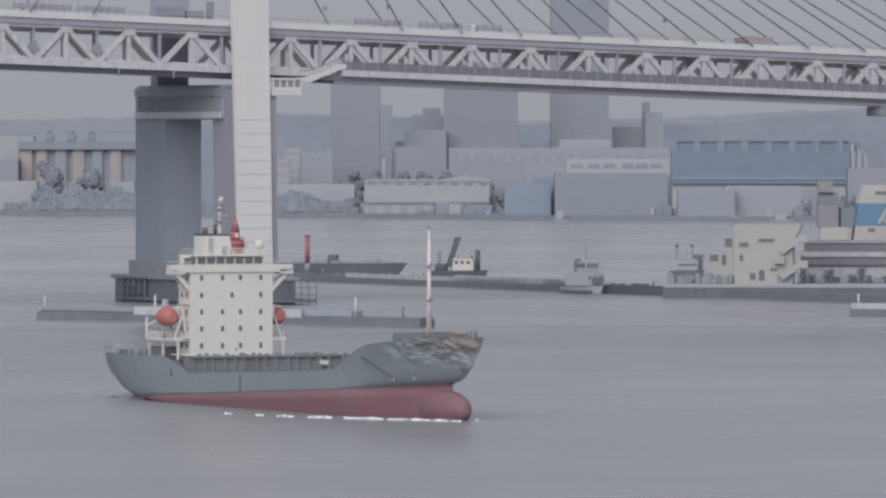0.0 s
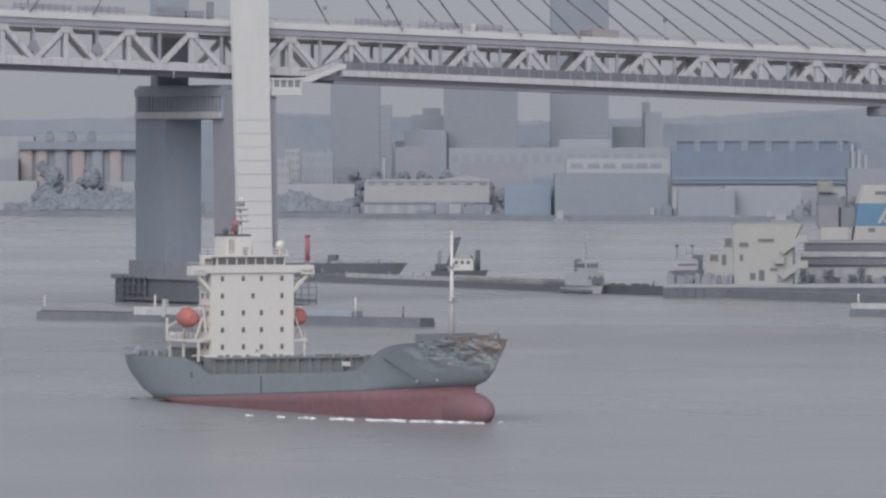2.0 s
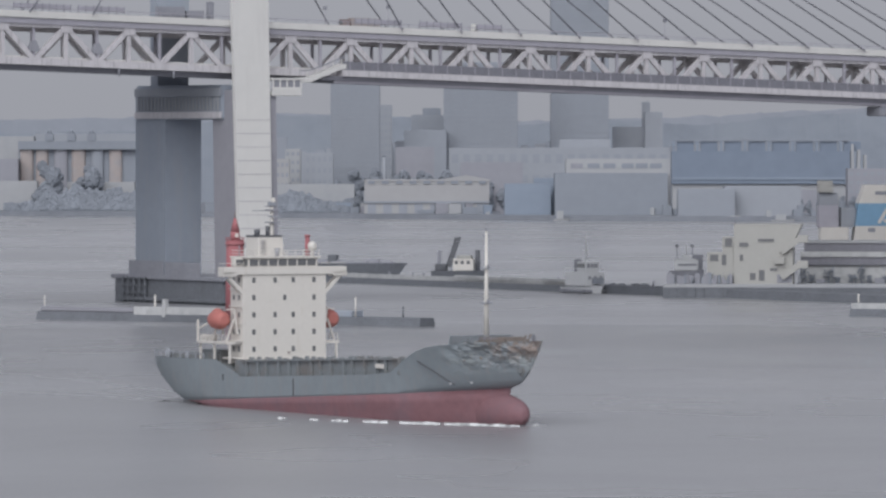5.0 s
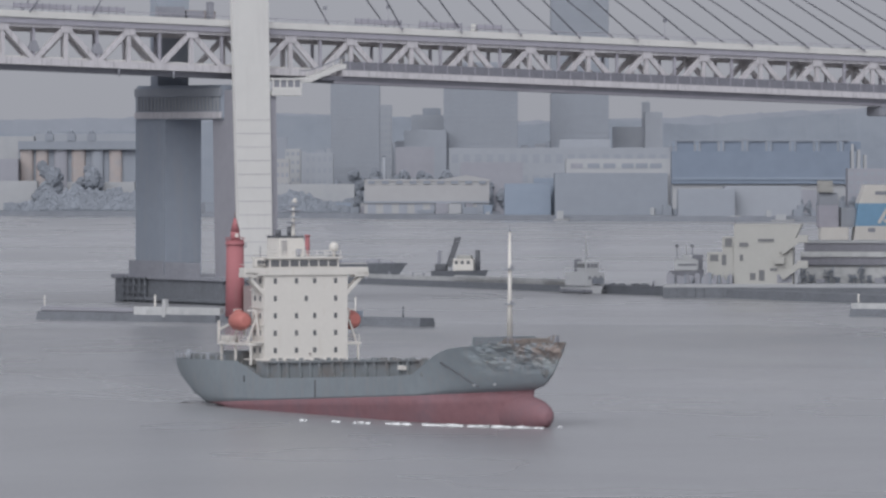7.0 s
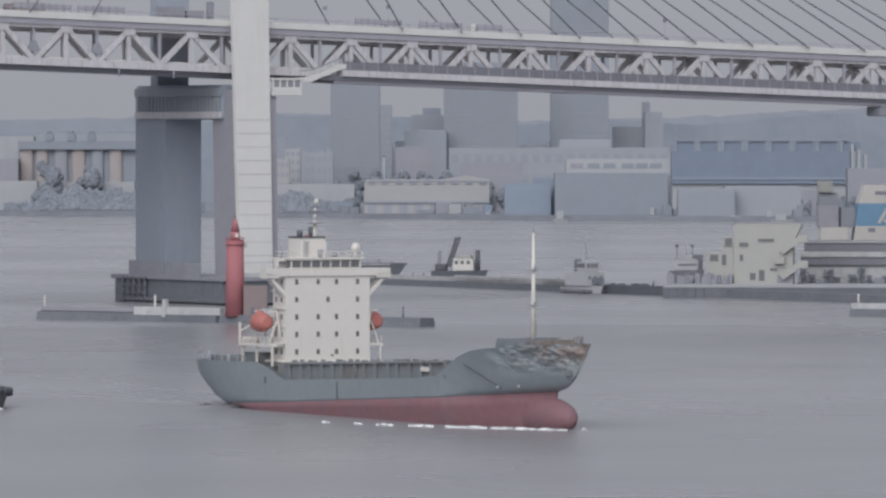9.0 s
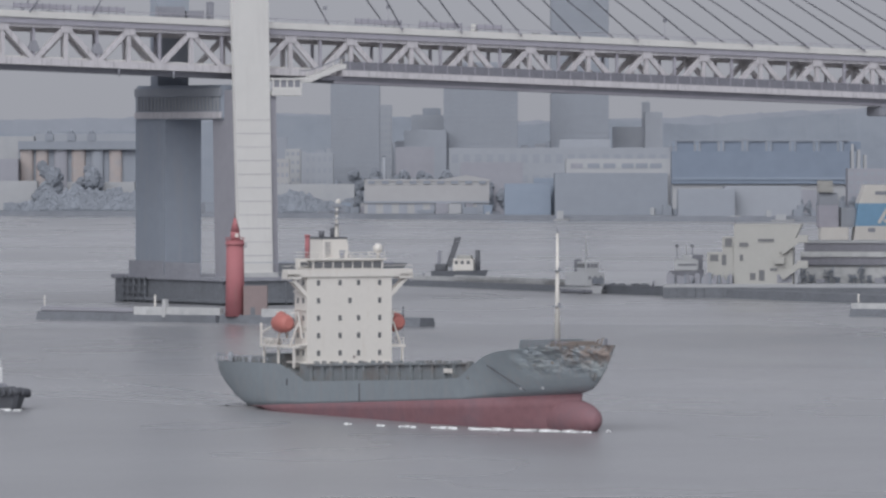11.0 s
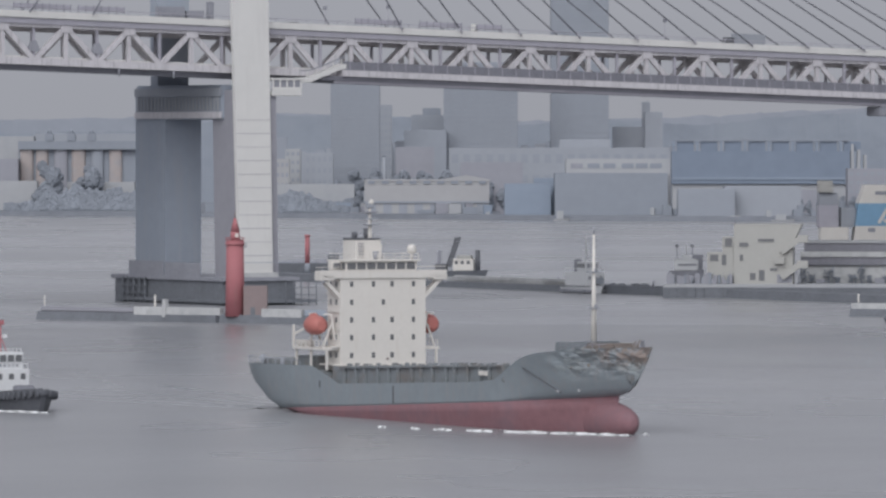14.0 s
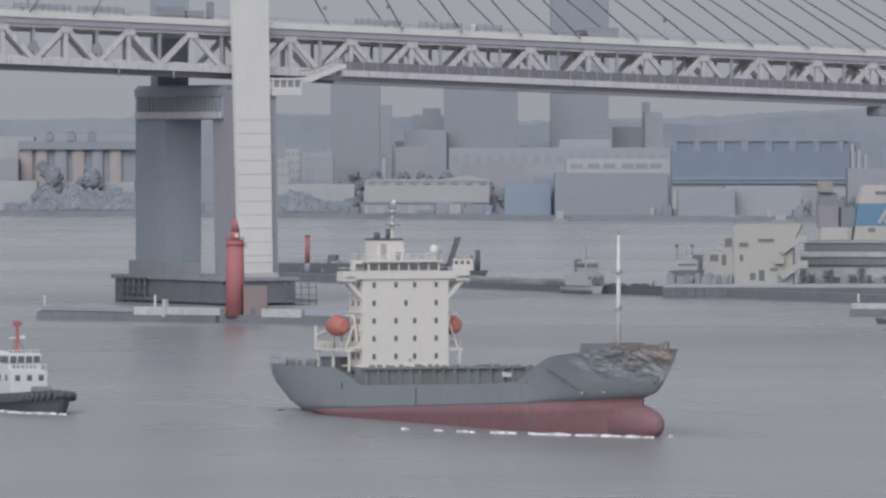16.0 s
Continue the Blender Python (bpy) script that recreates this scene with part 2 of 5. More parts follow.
def tube(bm, p, q, r0, r1=None, n=12):
    p, q, r1 = Vector(p), Vector(q), r0 if r1 is None else r1
    d = (q - p).normalized()
    side = d.cross(Vector((0, 0, 1)))
    side = side.normalized() if side.length > 0.01 else Vector((1, 0, 0))
    up = side.cross(d)
    ang = [2 * math.pi * i / n for i in range(n)]
    a = [bm.verts.new(p + (side * math.cos(t) + up * math.sin(t)) * r0) for t in ang]
    b = [bm.verts.new(q + (side * math.cos(t) + up * math.sin(t)) * max(r1, 0.01)) for t in ang]
    for i in range(n):
        bm.faces.new((a[i], a[(i + 1) % n], b[(i + 1) % n], b[i])).smooth = True
    bm.faces.new(a[::-1])
    bm.faces.new(b)
    return bm


def loft(bm, rings, closed=True, caps=True, smooth=False):
    """Skin a row of rings that have equally many points."""
    vs = [[bm.verts.new(p) for p in r] for r in rings]
    n = len(vs[0])
    for a, b in zip(vs, vs[1:]):
        for i in range(n if closed else n - 1):
            j = (i + 1) % n
            bm.faces.new((a[i], a[j], b[j], b[i])).smooth = smooth
    if caps and closed:
        bm.faces.new(vs[0][::-1])
        bm.faces.new(vs[-1])
    return bm


def egg(bm, c, rx, ry, rz, nu=14, nv=9, squash=1.0):
    rings = []
    for j in range(1, nv):
        a = math.pi * j / nv
        rings.append([(c[0] - rx * math.cos(a), c[1] + ry * math.sin(a) ** squash * math.cos(t), c[2] + rz * math.sin(a) ** squash * math.sin(t))
                      for t in (2 * math.pi * i / nu for i in range(nu))])
    return loft(bm, rings, smooth=True)


def part(name, bm, material, parent=None, label=""):
    """Links a bmesh as one mesh object under a thing or under a part."""
    bmesh.ops.recalc_face_normals(bm, faces=bm.faces[:])
    me = bpy.data.meshes.new(name)
    bm.to_mesh(me)
    bm.free()
    me.materials.append(material)
    ob = new(name, me)
    ob.parent = parent
    return tagged(ob, label)


def again(name, ob, parent, m):
    """Another piece on the same mesh as ob."""
    o = new(name, ob.data)
    o.parent = parent
    o.matrix_basis = m
    return o


def thing(name, m, label, category, group="", kind=""):
    ob = new(name)
    ob.matrix_basis = m
    return tagged(ob, label, category, group, kind)


def lerp(x, pts):
    """Piecewise straight line through pts."""
    if x <= pts[0][0]:
        return pts[0][1]
    for (a, fa), (b, fb) in zip(pts, pts[1:]):
        if x <= b:
            return fa + (fb - fa) * (x - a) / (b - a)
    return pts[-1][1]


# ---- water and land ----
bm = bmesh.new()
bmesh.ops.create_grid(bm, x_segments=40, y_segments=40, size=4990)
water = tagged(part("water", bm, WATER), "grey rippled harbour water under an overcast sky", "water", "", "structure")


def land_slab():
    bm = bmesh.new()
    shore = [(-900, 4115.9), (-254.02, 4050.0), (-89.16, 3924.4), (65.28, 3778.0), (231.77, 3695.3), (900, 3668.5)]
    for zt, off, zb in ((2.6, 0, -1),):
        low = [bm.verts.new((x, y + off, zb)) for x, y in shore]
        top = [bm.verts.new((x, y + off, zt)) for x, y in shore]
        back = [bm.verts.new((x, 4985, zt + 3)) for x, y in shore]
        for i in range(len(shore) - 1):
            bm.faces.new((low[i], low[i + 1], top[i + 1], top[i]))
            bm.faces.new((top[i], top[i + 1], back[i + 1], back[i]))
    return bm


ground = tagged(part("ground", land_slab(), LAND), "reclaimed quayside land along the far shore", "ground", "", "structure")


# ---- the bridge ----
DECK0, SLOPE, PANEL = 72.0, 0.032, 17.75


def deck_z(x):
    return DECK0 - SLOPE * x


def build_bridge():
    br = thing("cable_stayed_bridge", pose(-48.26, 1790, 0, 0, 0, 30), "white double-deck cable-stayed truss bridge on tall pier legs", "bridge")
    x0, x1 = -240, 330
    near, far = 4.0, 40.2

    def slab(y0, y1, top, bottom):
        bm = bmesh.new()
        loft(bm, [[(x, y0, deck_z(x) - bottom), (x, y1, deck_z(x) - bottom), (x, y1, deck_z(x) - top), (x, y0, deck_z(x) - top)] for x in (x0, x1)])
        return bm
    # two carriageways; the open median is added, unseen, to let skylight into the truss
    part("upper_deck", slab(near - 1.5, near + 13.5, 1.2, 1.7), BRIDGEWHITE, br)
    part("upper_deck", slab(far - 13.5, far + 1.5, 1.2, 1.7), BRIDGEWHITE, br)
    for y in (near - 1.6, far + 1.2):
        part("fascia", slab(y, y + 0.4, 0.0, 1.65), BRIDGEWHITE, br, "white painted deck edge beam")
        part("edge_girder", slab(y + 0.5, y + 1.1, 1.75, 3.15), TRUSSGREY, br, "mauve-grey edge girder")
    # Decks and floor beams are this pale to bounce light onto the truss.
    part("lower_deck", slab(near + 0.8, far - 0.8, 11.2, 12.4), BRIDGEWHITE, br)
    part("underdeck_rail", slab(near + 3, near + 4, 13.4, 14.9), SHADEGREY, br, "grey maintenance gantry rail")
    # trusses, bar by bar
    nodes = [13.0 + PANEL * k for k in range(0, 18)]
    left = [-15.5 - PANEL * k for k in range(0, 12)]
    for y, paint in ((near, TRUSSWHITE), (far, TRUSSWHITE)):
        for top, bot, w in ((3.0, 4.0, 0.9), (11.6, 13.4, 1.1)):
            part("chord", slab(y - w / 2, y + w / 2, top, bot), paint, br)
        for x in sorted(nodes + left):
            part("truss_post", beam(bmesh.new(), (x, y, deck_z(x) - 3.6), (x, y, deck_z(x) - 12), 1.1, 0.9), paint, br)
            h = PANEL / 2
            for s in (-1, 1):
                part("truss_diagonal", beam(bmesh.new(), (x, y, deck_z(x) - 3.6), (x + s * h, y, deck_z(x + s * h) - 12.2), 0.9, 1.3), paint, br)
            xm = x + h
            part("hanger", beam(bmesh.new(), (xm, y + 0.2, deck_z(xm) - 3.6), (xm, y + 0.2, deck_z(xm) - 12), 0.7, 0.6), TRUSSGREY, br)
            if y == near:
                g = bmesh.new()
                beam(g, (x, y - 0.1, deck_z(x) - 3.2), (x, y - 0.1, deck_z(x) - 5.0), 3.2, 1.3)
                part("gusset_plate", g, paint, br)
                part("floor_beam", beam(bmesh.new(), (x, near, deck_z(x) - 2.6), (x, far, deck_z(x) - 2.6), 0.8, 1.4), TRUSSWHITE, br)
                part("floor_beam", beam(bmesh.new(), (xm, near, deck_z(xm) - 12.4), (xm, far, deck_z(xm) - 12.4), 0.8, 1.2), TRUSSWHITE, br)
    for xm in (-42.1, -59.9, -77.6):
        z = deck_z(xm) - 8.6
        part("hanger_lamp", loft(bmesh.new(), [[(xm - w, near - 0.5, zz), (xm + w, near - 0.5, zz), (xm + w, near + 0.9, zz), (xm - w, near + 0.9, zz)] for zz, w in ((z - 1.4, 1.5), (z - 0.4, 1.3), (z + 1.3, 0.4))]), MAUVE, br, "dull brown-grey lamp housing")
    # covered promenade hung along the lower deck
    wx0 = 26.0

    def strip(xa, xb, y0, y1, top, bottom):
        bm = bmesh.new()
        loft(bm, [[(x, y0, deck_z(x) - bottom), (x, y1, deck_z(x) - bottom), (x, y1, deck_z(x) - top), (x, y0, deck_z(x) - top)] for x in (xa, xb)])
        return bm
    walkway = part("promenade", strip(wx0, x1, near - 4.5, near - 1.0, 11.5, 13.1), TRUSSWHITE, br, "pale promenade trough along the lower deck")
    part("glazed_screen", strip(wx0, x1, near - 4.4, near - 4.25, 9.3, 11.5), SCREEN, walkway, "grey tinted promenade screen")
    part("under_rail", strip(wx0 - 6, x1, near - 3.6, near - 2.4, 13.1, 14.2), SCREEN, walkway, "dark grey service rail")
    part("under_rail", strip(wx0 - 2, x1, near - 3.2, near - 2.8, 14.3, 14.9), TRUSSGREY, walkway)
    for k in range(48):
        x = wx0 + 2 + k * 4.1
        part("screen_post", boxm(x, x + 0.18, near - 4.5, near - 4.2, deck_z(x) - 11.6, deck_z(x) - 9.2), TRUSSGREY, walkway)
    # stair from the tower gallery up to the promenade
    stair = part("stair_flight", loft(bmesh.new(), [[(x, near - 4.5, z - 1.3), (x, near - 2, z - 1.3), (x, near - 2, z), (x, near - 4.5, z)] for x, z in ((13.5, 57.6), (16.5, 57.8), (25.8, 61.2), (27.0, 61.2))]), BRIDGEWHITE, br, "white enclosed stair flight")
    for x, z in ((15.5, 57.8), (18.0, 58.5), (20.5, 59.4), (23.0, 60.3), (25.4, 61.2)):
        part("baluster", boxm(x, x + 0.25, near - 4.55, near - 4.35, z - 0.1, z + 1.5), BRIDGEWHITE, stair)
    part("handrail", loft(bmesh.new(), [[(x, near - 4.6, z), (x, near - 4.35, z), (x, near - 4.35, z + 0.35), (x, near - 4.6, z + 0.35)] for x, z in ((13.5, 59.2), (16.5, 59.4), (26.5, 62.8))]), SHADEGREY, stair)
    gal = part("tower_gallery", boxm(5.0, 13.5, near - 5.5, near + 2, 53.0, 54.2, 0.1), BRIDGEWHITE, br, "white gallery on the tower leg")
    part("gallery_roof", boxm(4.8, 13.6, near - 5.6, near + 2, 57.0, 57.5, 0.08), BRIDGEWHITE, gal)
    part("gallery_rail", boxm(5.0, 13.4, near - 5.5, near - 5.3, 54.2, 55.2), BRIDGEWHITE, gal)
    part("gallery_glazing", boxm(5.2, 13.2, near - 5.25, near - 5.1, 55.2, 57.0), SHADEGREY, gal)
    for k in range(5):
        part("gallery_post", boxm(5.1 + k * 2.0, 5.4 + k * 2.0, near - 5.5, near - 5.25, 55.2, 57.0), BRIDGEWHITE, gal)

    zg = deck_z(194)
    gantry = part("inspection_gantry", boxm(190.5, 201, near - 4, near + 3, zg - 17.6, zg - 15.0, 0.3), SHADEGREY, br, "dark travelling inspection gantry under the deck")
    part("gantry_rail", boxm(190.5, 201, near - 4.1, near - 3.9, zg - 15.0, zg - 14.6), TRUSSGREY, gantry)
    for x in (-36.0, -20.5, 2.0):
        part("drain_spout", tube(bmesh.new(), (x, near - 0.2, deck_z(x) - 13.2), (x, near - 0.2, deck_z(x) - 15.4), 0.35, 0.2, 6), SHADEGREY, br)

    # tower legs: pale front shaft, wide pier behind it and the twin leg across the deck, both with shade painted in
    def shaft(w, b, y, z0, z1, lean, grow=0.0, cx=0.0):
        return loft(bmesh.new(), [[(cx - w / 2 - g, y + dy, z), (cx + w / 2 + g, y + dy, z), (cx + w / 2 + g, y + b + dy, z), (cx - w / 2 - g, y + b + dy, z)]
                                  for z, dy, g in ((z0, 0, 0), (z1, lean * (z1 - z0), grow))])
    leg = part("tower_leg", shaft(9.6, 1.2, -3.0, 6.5, 176, 0.045, 1.0, -0.5), BRIDGEWHITE, br, "white panelled tower leg")
    part("leg_base", boxm(-5.6, 5.6, -3.6, 1.2, 5.8, 8.2, 0.15), CONCRETE, leg)
    for k in range(11):
        z = 12.5 + k * 3.43
        dy = 0.045 * (z - 6.5)
        part("panel_joint", boxm(-5.25, 4.25, -3.06 + dy, -2.9 + dy, z, z + 0.11), TRUSSGREY, leg)
    part("near_pier", shaft(11.6, 12.5, -1.6, 6.0, 54.5, 0.03, 0, 0.9), PIERBROWN, br, "pier shaft with its shade painted brown-grey")
    part("far_pier", shaft(10.5, 16.5, 37.5, 6.0, 54.5, 0.0), PIER, br, "pier shaft with its shade painted blue-grey")
    part("far_leg", shaft(9.0, 4.0, 43, 54, 176, 0.0, 0.5), PIER, br, "far tower leg with its shade painted blue-grey")
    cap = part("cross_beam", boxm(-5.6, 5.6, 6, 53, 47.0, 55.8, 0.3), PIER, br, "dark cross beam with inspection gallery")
    part("gallery_floor", boxm(-6.1, -5.6, 6, 53, 47.3, 49.0), TRUSSWHITE, cap)
    part("gallery_top", boxm(-6.1, -5.6, 6, 53, 53.0, 55.0), LIGHTGREY, cap)
    for k in range(24):
        part("gallery_bar", boxm(-6.1, -5.9, 7 + k * 1.9, 7.6 + k * 1.9, 49.2, 52.8), PALE, cap)
    # foundation
    cs = part("caisson", boxm(-10.5, 10.5, -4, 56, -3, 6.6, 0.6), DARKSTONE, br, "dark weathered foundation block at the waterline")
    part("caisson_edge", boxm(-11.2, 11.2, -4.7, 56.7, 6.0, 7.1, 0.2), SHADEGREY, cs)
    fence = part("work_platform", boxm(-11.5, 15, -6.5, 52, 0.6, 1.4), DARKSTONE, cs, "dark timber fender staging")
    for k in range(13):
        x = -11.5 + k * 2.2
        if x < 4:
            continue
        part("fender_post", tube(bmesh.new(), (x, -6.5, -1), (x, -6.5, 6.6), 0.15, n=8), DARKSTONE, fence)
    for k in range(19):
        y = -6.5 + k * 3.1
        if y < 36:
            continue
        part("fender_post", tube(bmesh.new(), (-11.5, y, -1), (-11.5, y, 6.6), 0.25, n=8), DARKSTONE, fence)
    for z in (2.6, 4.4, 6.2):
        part("fender_rail", beam(bmesh.new(), (5, -6.6, z), (15, -6.6, z), 0.16), DARKSTONE, fence)
        part("fender_rail", beam(bmesh.new(), (-11.6, 36, z), (-11.6, 50, z), 0.3), DARKSTONE, fence)
    rail = part("caisson_railing", beam(bmesh.new(), (-10.8, -4.4, 10.8), (10.8, -4.4, 10.8), 0.15), PIER, cs)
    part("railing_screen", boxm(-10.9, -10.7, 28, 47, 7.1, 10.8), SHADEGREY, rail)
    part("railing_screen", boxm(-10.9, -10.7, 8, 27, 7.1, 10.6), SHADEGREY, rail)
    # stay cables, two planes
    for y, first_x in ((1.5, 44.6), (40.5, 45.8)):
        for k in range(15):
            xa = first_x + PANEL * k
            zt = 144 + (xa - 47) * 0.19
            c = tube(bmesh.new(), (0, y + (4 if y < 10 else 3), zt), (xa, y, deck_z(xa) - 0.4), 0.2, n=6)
            part("stay_cable", c, CABLE, br)
            if k < 11:
                c = tube(bmesh.new(), (0, y + (4 if y < 10 else 3), zt), (-xa, y, deck_z(-xa) - 0.4), 0.2, n=6)
                part("stay_cable", c, CABLE, br)
            part("cable_socket", tube(bmesh.new(), (xa, y, deck_z(xa) - 0.6), (xa - 0.9, y, deck_z(xa) + 0.6), 0.24, n=8), TRUSSGREY, br)
    # parapet rail with posts
    for y in (near - 1.5, far + 1.4):
        part("parapet_rail", slab(y, y + 0.12, -1.0, -0.82), TRUSSGREY, br)
    for k in range(110):
        x = -100 + k * 3.0
        part("parapet_post", boxm(x, x + 0.14, near - 1.5, near - 1.36, deck_z(x) - 0.1, deck_z(x) + 0.95), TRUSSGREY, br)
    # noise screens on the deck edge
    for xa, xb in ((31.5, 45), (50.5, 63), (67.5, 75), (-66, -50), (-48, -35)):
        sc = part("noise_screen", strip(xa, xb, near - 1.0, near - 0.85, -1.9, -0.6), TRUSSGREY, br, "grey noise screen")
        n = int((xb - xa) / 1.9)
        for k in range(n + 1):
            x = xa + k * (xb - xa) / n
            part("screen_stanchion", boxm(x - 0.1, x + 0.1, near - 1.12, near - 0.98, deck_z(x), deck_z(x) + 2.1), SHADEGREY, sc)
    for xa, xb, h, paint in ((-25, -17.5, 2.6, SHADEGREY), (-16.8, -12, 1.9, MAUVE), (-10.5, -9.2, 4.4, SHADEGREY), (67.0, 68.2, 2.0, BRIDGEWHITE)):
        part("deck_cabinet", boxm(xa, xb, near - 0.6, near + 1.4, deck_z(xa) - 1.2, deck_z(xa) + h, 0.1), paint, br, "grey equipment cabinet on the road deck")
    for x, h in ((23.0, 4.0), (41.5, 5.0), (125.0, 5.0), (-60.0, 4.0)):
        pole = part("deck_camera_pole", tube(bmesh.new(), (x, near - 0.5, deck_z(x)), (x, near - 0.5, deck_z(x) + h), 0.1, n=6), TRUSSGREY, br)
        part("camera_head", boxm(x - 0.5, x + 0.4, near - 0.9, near - 0.2, deck_z(x) + h - 0.2, deck_z(x) + h + 0.7, 0.08), SHADEGREY, pole)
    return br


bridge = build_bridge()


# ---- near breakwaters and lighthouse ----
def breakwater(name, a, b, w, h, wall, label, stones=True):
    """A mole from a to b (plan points): dark stone foot and a pale crown wall."""
    ax, ay = a
    bx, by = b
    L = math.hypot(bx - ax, by - ay)
    th = thing(name, pose(ax, ay, 0, 0, 0, math.degrees(math.atan2(by - ay, bx - ax))), label, "breakwater", "", "structure")
    part("foot", loft(bmesh.new(), [[(x, -w / 2 - 1, -2), (x, w / 2 + 1, -2), (x, w / 2, h), (x, -w / 2, h)] for x in (0, L)]), DARKSTONE, th)
    for xa, xb, z1 in wall:
        part("crown_wall", boxm(xa, xb, -w / 2 - 0.1, -w / 2 + 1.2, h - 0.9 if z1 > h else h, z1, 0.06), CONCRETE, th)
    return th


lb = breakwater("breakwater", (-92.85, 1644), (-3.53, 1577), 5, 1.9, [(29, 54.5, 3.4), (66.5, 78, 3.4)], "low dark breakwater with a pale concrete crown wall")
part("platform", boxm(0.4, 29, -2.3, 2.2, 1.8, 3.0, 0.35), PIERBROWN, lb)
part("platform", boxm(78.5, 92, -2.2, 2.2, 1.9, 3.2, 0.1), PIER, lb)
part("lighthouse_base", boxm(39.5, 54.5, -4.2, 3, -1, 1.7, 0.15), DARKSTONE, lb)
for x, z, r in ((34.3, 5.9, 0.26), (1.2, 5.4, 0.14), (92.4, 6.2, 0.22), (105.8, 4.2, 0.2)):
    bm = tube(bmesh.new(), (x, -1.2, 1.8), (x, -1.2, z), r, r * 0.85, 8)
    egg(bm, (x, -1.2, z), r * 1.1, r * 1.1, r * 1.1, 8, 5)
    part("marker_post", bm, DARKSTONE if x > 100 else WHITE, lb)
part("square_pillar", boxm(37.7, 38.8, -2.9, -1.8, 1.0, 5.2, 0.08), CONCRETE, lb)


def build_lighthouse():
    y = 1608.0
    th = thing("lighthouse", pose(-47.34, y, 1.5), "red cylindrical harbour lighthouse with a pointed lantern", "lighthouse")
    body = part("tower", tube(bmesh.new(), (0, 0, 0), (0, 0, 17.3), 2.25, 1.95, 24), LIGHTHOUSE, th)
    part("gallery", tube(bmesh.new(), (0, 0, 16.2), (0, 0, 16.9), 2.2, 2.2, 24), LIGHTHOUSE, body)
    rail = bmesh.new()
    for k in range(16):
        a, c = 2 * math.pi * k / 16, 2 * math.pi * (k + 1) / 16
        beam(rail, (2.1 * math.cos(a), 2.1 * math.sin(a), 16.9), (2.1 * math.cos(a), 2.1 * math.sin(a), 18.0), 0.09)
        for z in (17.45, 18.0):
            beam(rail, (2.1 * math.cos(a), 2.1 * math.sin(a), z), (2.1 * math.cos(c), 2.1 * math.sin(c), z), 0.1)
    part("gallery_rail", rail, LIGHTHOUSE, body)
    part("lantern", tube(bmesh.new(), (0, 0, 17.3), (0, 0, 19.4), 1.15, 1.0, 16), LIGHTHOUSE, th)
    part("lantern_pane", boxm(0.1, 0.8, -1.25, -0.9, 18.0, 18.9, 0.05), WHITE, th)
    part("lantern_roof", tube(bmesh.new(), (0, 0, 19.4), (0, 0, 22.4), 1.1, 0.25, 16), LIGHTHOUSE, th)
    part("finial", tube(bmesh.new(), (0, 0, 22.3), (0, 0, 24.0), 0.16, 0.1, 8), BRICKBROWN, th)
    part("roof_bracket", boxm(1.9, 2.7, -0.4, 0.4, 15.6, 17.0, 0.05), CONCRETE, th)
    part("store_house", boxm(2.0, 7.4, -3.0, 1.4, 0, 7.0, 0.1), BRICKBROWN, th, "brown painted lighthouse store")
    part("door", boxm(3.6, 4.6, -3.06, -2.9, 0.1, 2.1), DARKSTONE, th)
    return th


build_lighthouse()
rb = breakwater("breakwater", (97.98, 1670.8), (170, 1617.4), 6, 2.3, [(0.3, 60, 3.2)], "end of a low dark breakwater")
part("marker_post", tube(bmesh.new(), (1.0, -1, 2.2), (1.0, -1, 5.3), 0.2, n=8), WHITE, rb)

# ---- the long mole under the bridge with its craft ----
MA, MB = (-51.73, 2127.1), (123.5, 1782.6)
mole = breakwater("mole", MA, MB, 9, 2.2, [(60, 205, 3.0), (130, 206, 3.5)], "long dark mole with a low pale parapet")


def mole_at(t, back=0.0):
    """A plan point at the share t along the mole, set back behind its middle."""
    dx, dy = MB[0] - MA[0], MB[1] - MA[1]
    L = math.hypot(dx, dy)
    return MA[0] + dx * t - dy / L * back, MA[1] + dy * t + dx / L * back


rng = random.Random(5)
for k in range(30):
    x, y = mole_at(0.08 + 0.58 * k / 30 + rng.uniform(-0.008, 0.008), rng.uniform(-2, 3))
    kind = rng.random()
    if kind < 0.5:
        s = rng.uniform(0.4, 1.0)
        ob = part("rubble_heap", egg(bmesh.new(), (0, 0, 0), s * 2.2, s * 1.5, s, 7, 5), DARKSTONE)
        tagged(ob, "heap of dark rubble on the mole", "rubble", "rubble heaps")
    else:
        ob = part("bollard", tube(bmesh.new(), (0, 0, 0), (0, 0, rng.uniform(0.6, 1.7)), 0.3, 0.25, 8), SHADEGREY)
        tagged(ob, "grey mooring post on the mole", "bollard", "mooring posts")
    ob.matrix_basis = pose(x, y, 2.2)


def vessel(name, x, y, turn, L, B, hullmat, label, category, free=1.6, sheer=0.8):
    """A small craft's hull, bow to local +x."""
    th = thing(name, pose(x, y, 0, 0, 0, turn), label, category)
    rings = []
    for k in range(13):
        u = k / 12
        w = B / 2 * (0.8 + 0.2 * min(1, u * 5)) * (1 - max(0, (u - 0.62) / 0.38) ** 2.0 * 0.97)
        zt = free + sheer * max(0, (u - 0.4) / 0.6) ** 2
        xx = -L / 2 + L * u
        rake = max(0, (u - 0.7) / 0.3) * L * 0.05
        rings.append([(xx - rake, -w * 0.6, -1), (xx + rake, -w, zt), (xx + rake, w, zt), (xx - rake, w * 0.6, -1)])
    part("hull", loft(bmesh.new(), rings), hullmat, th)
    return th


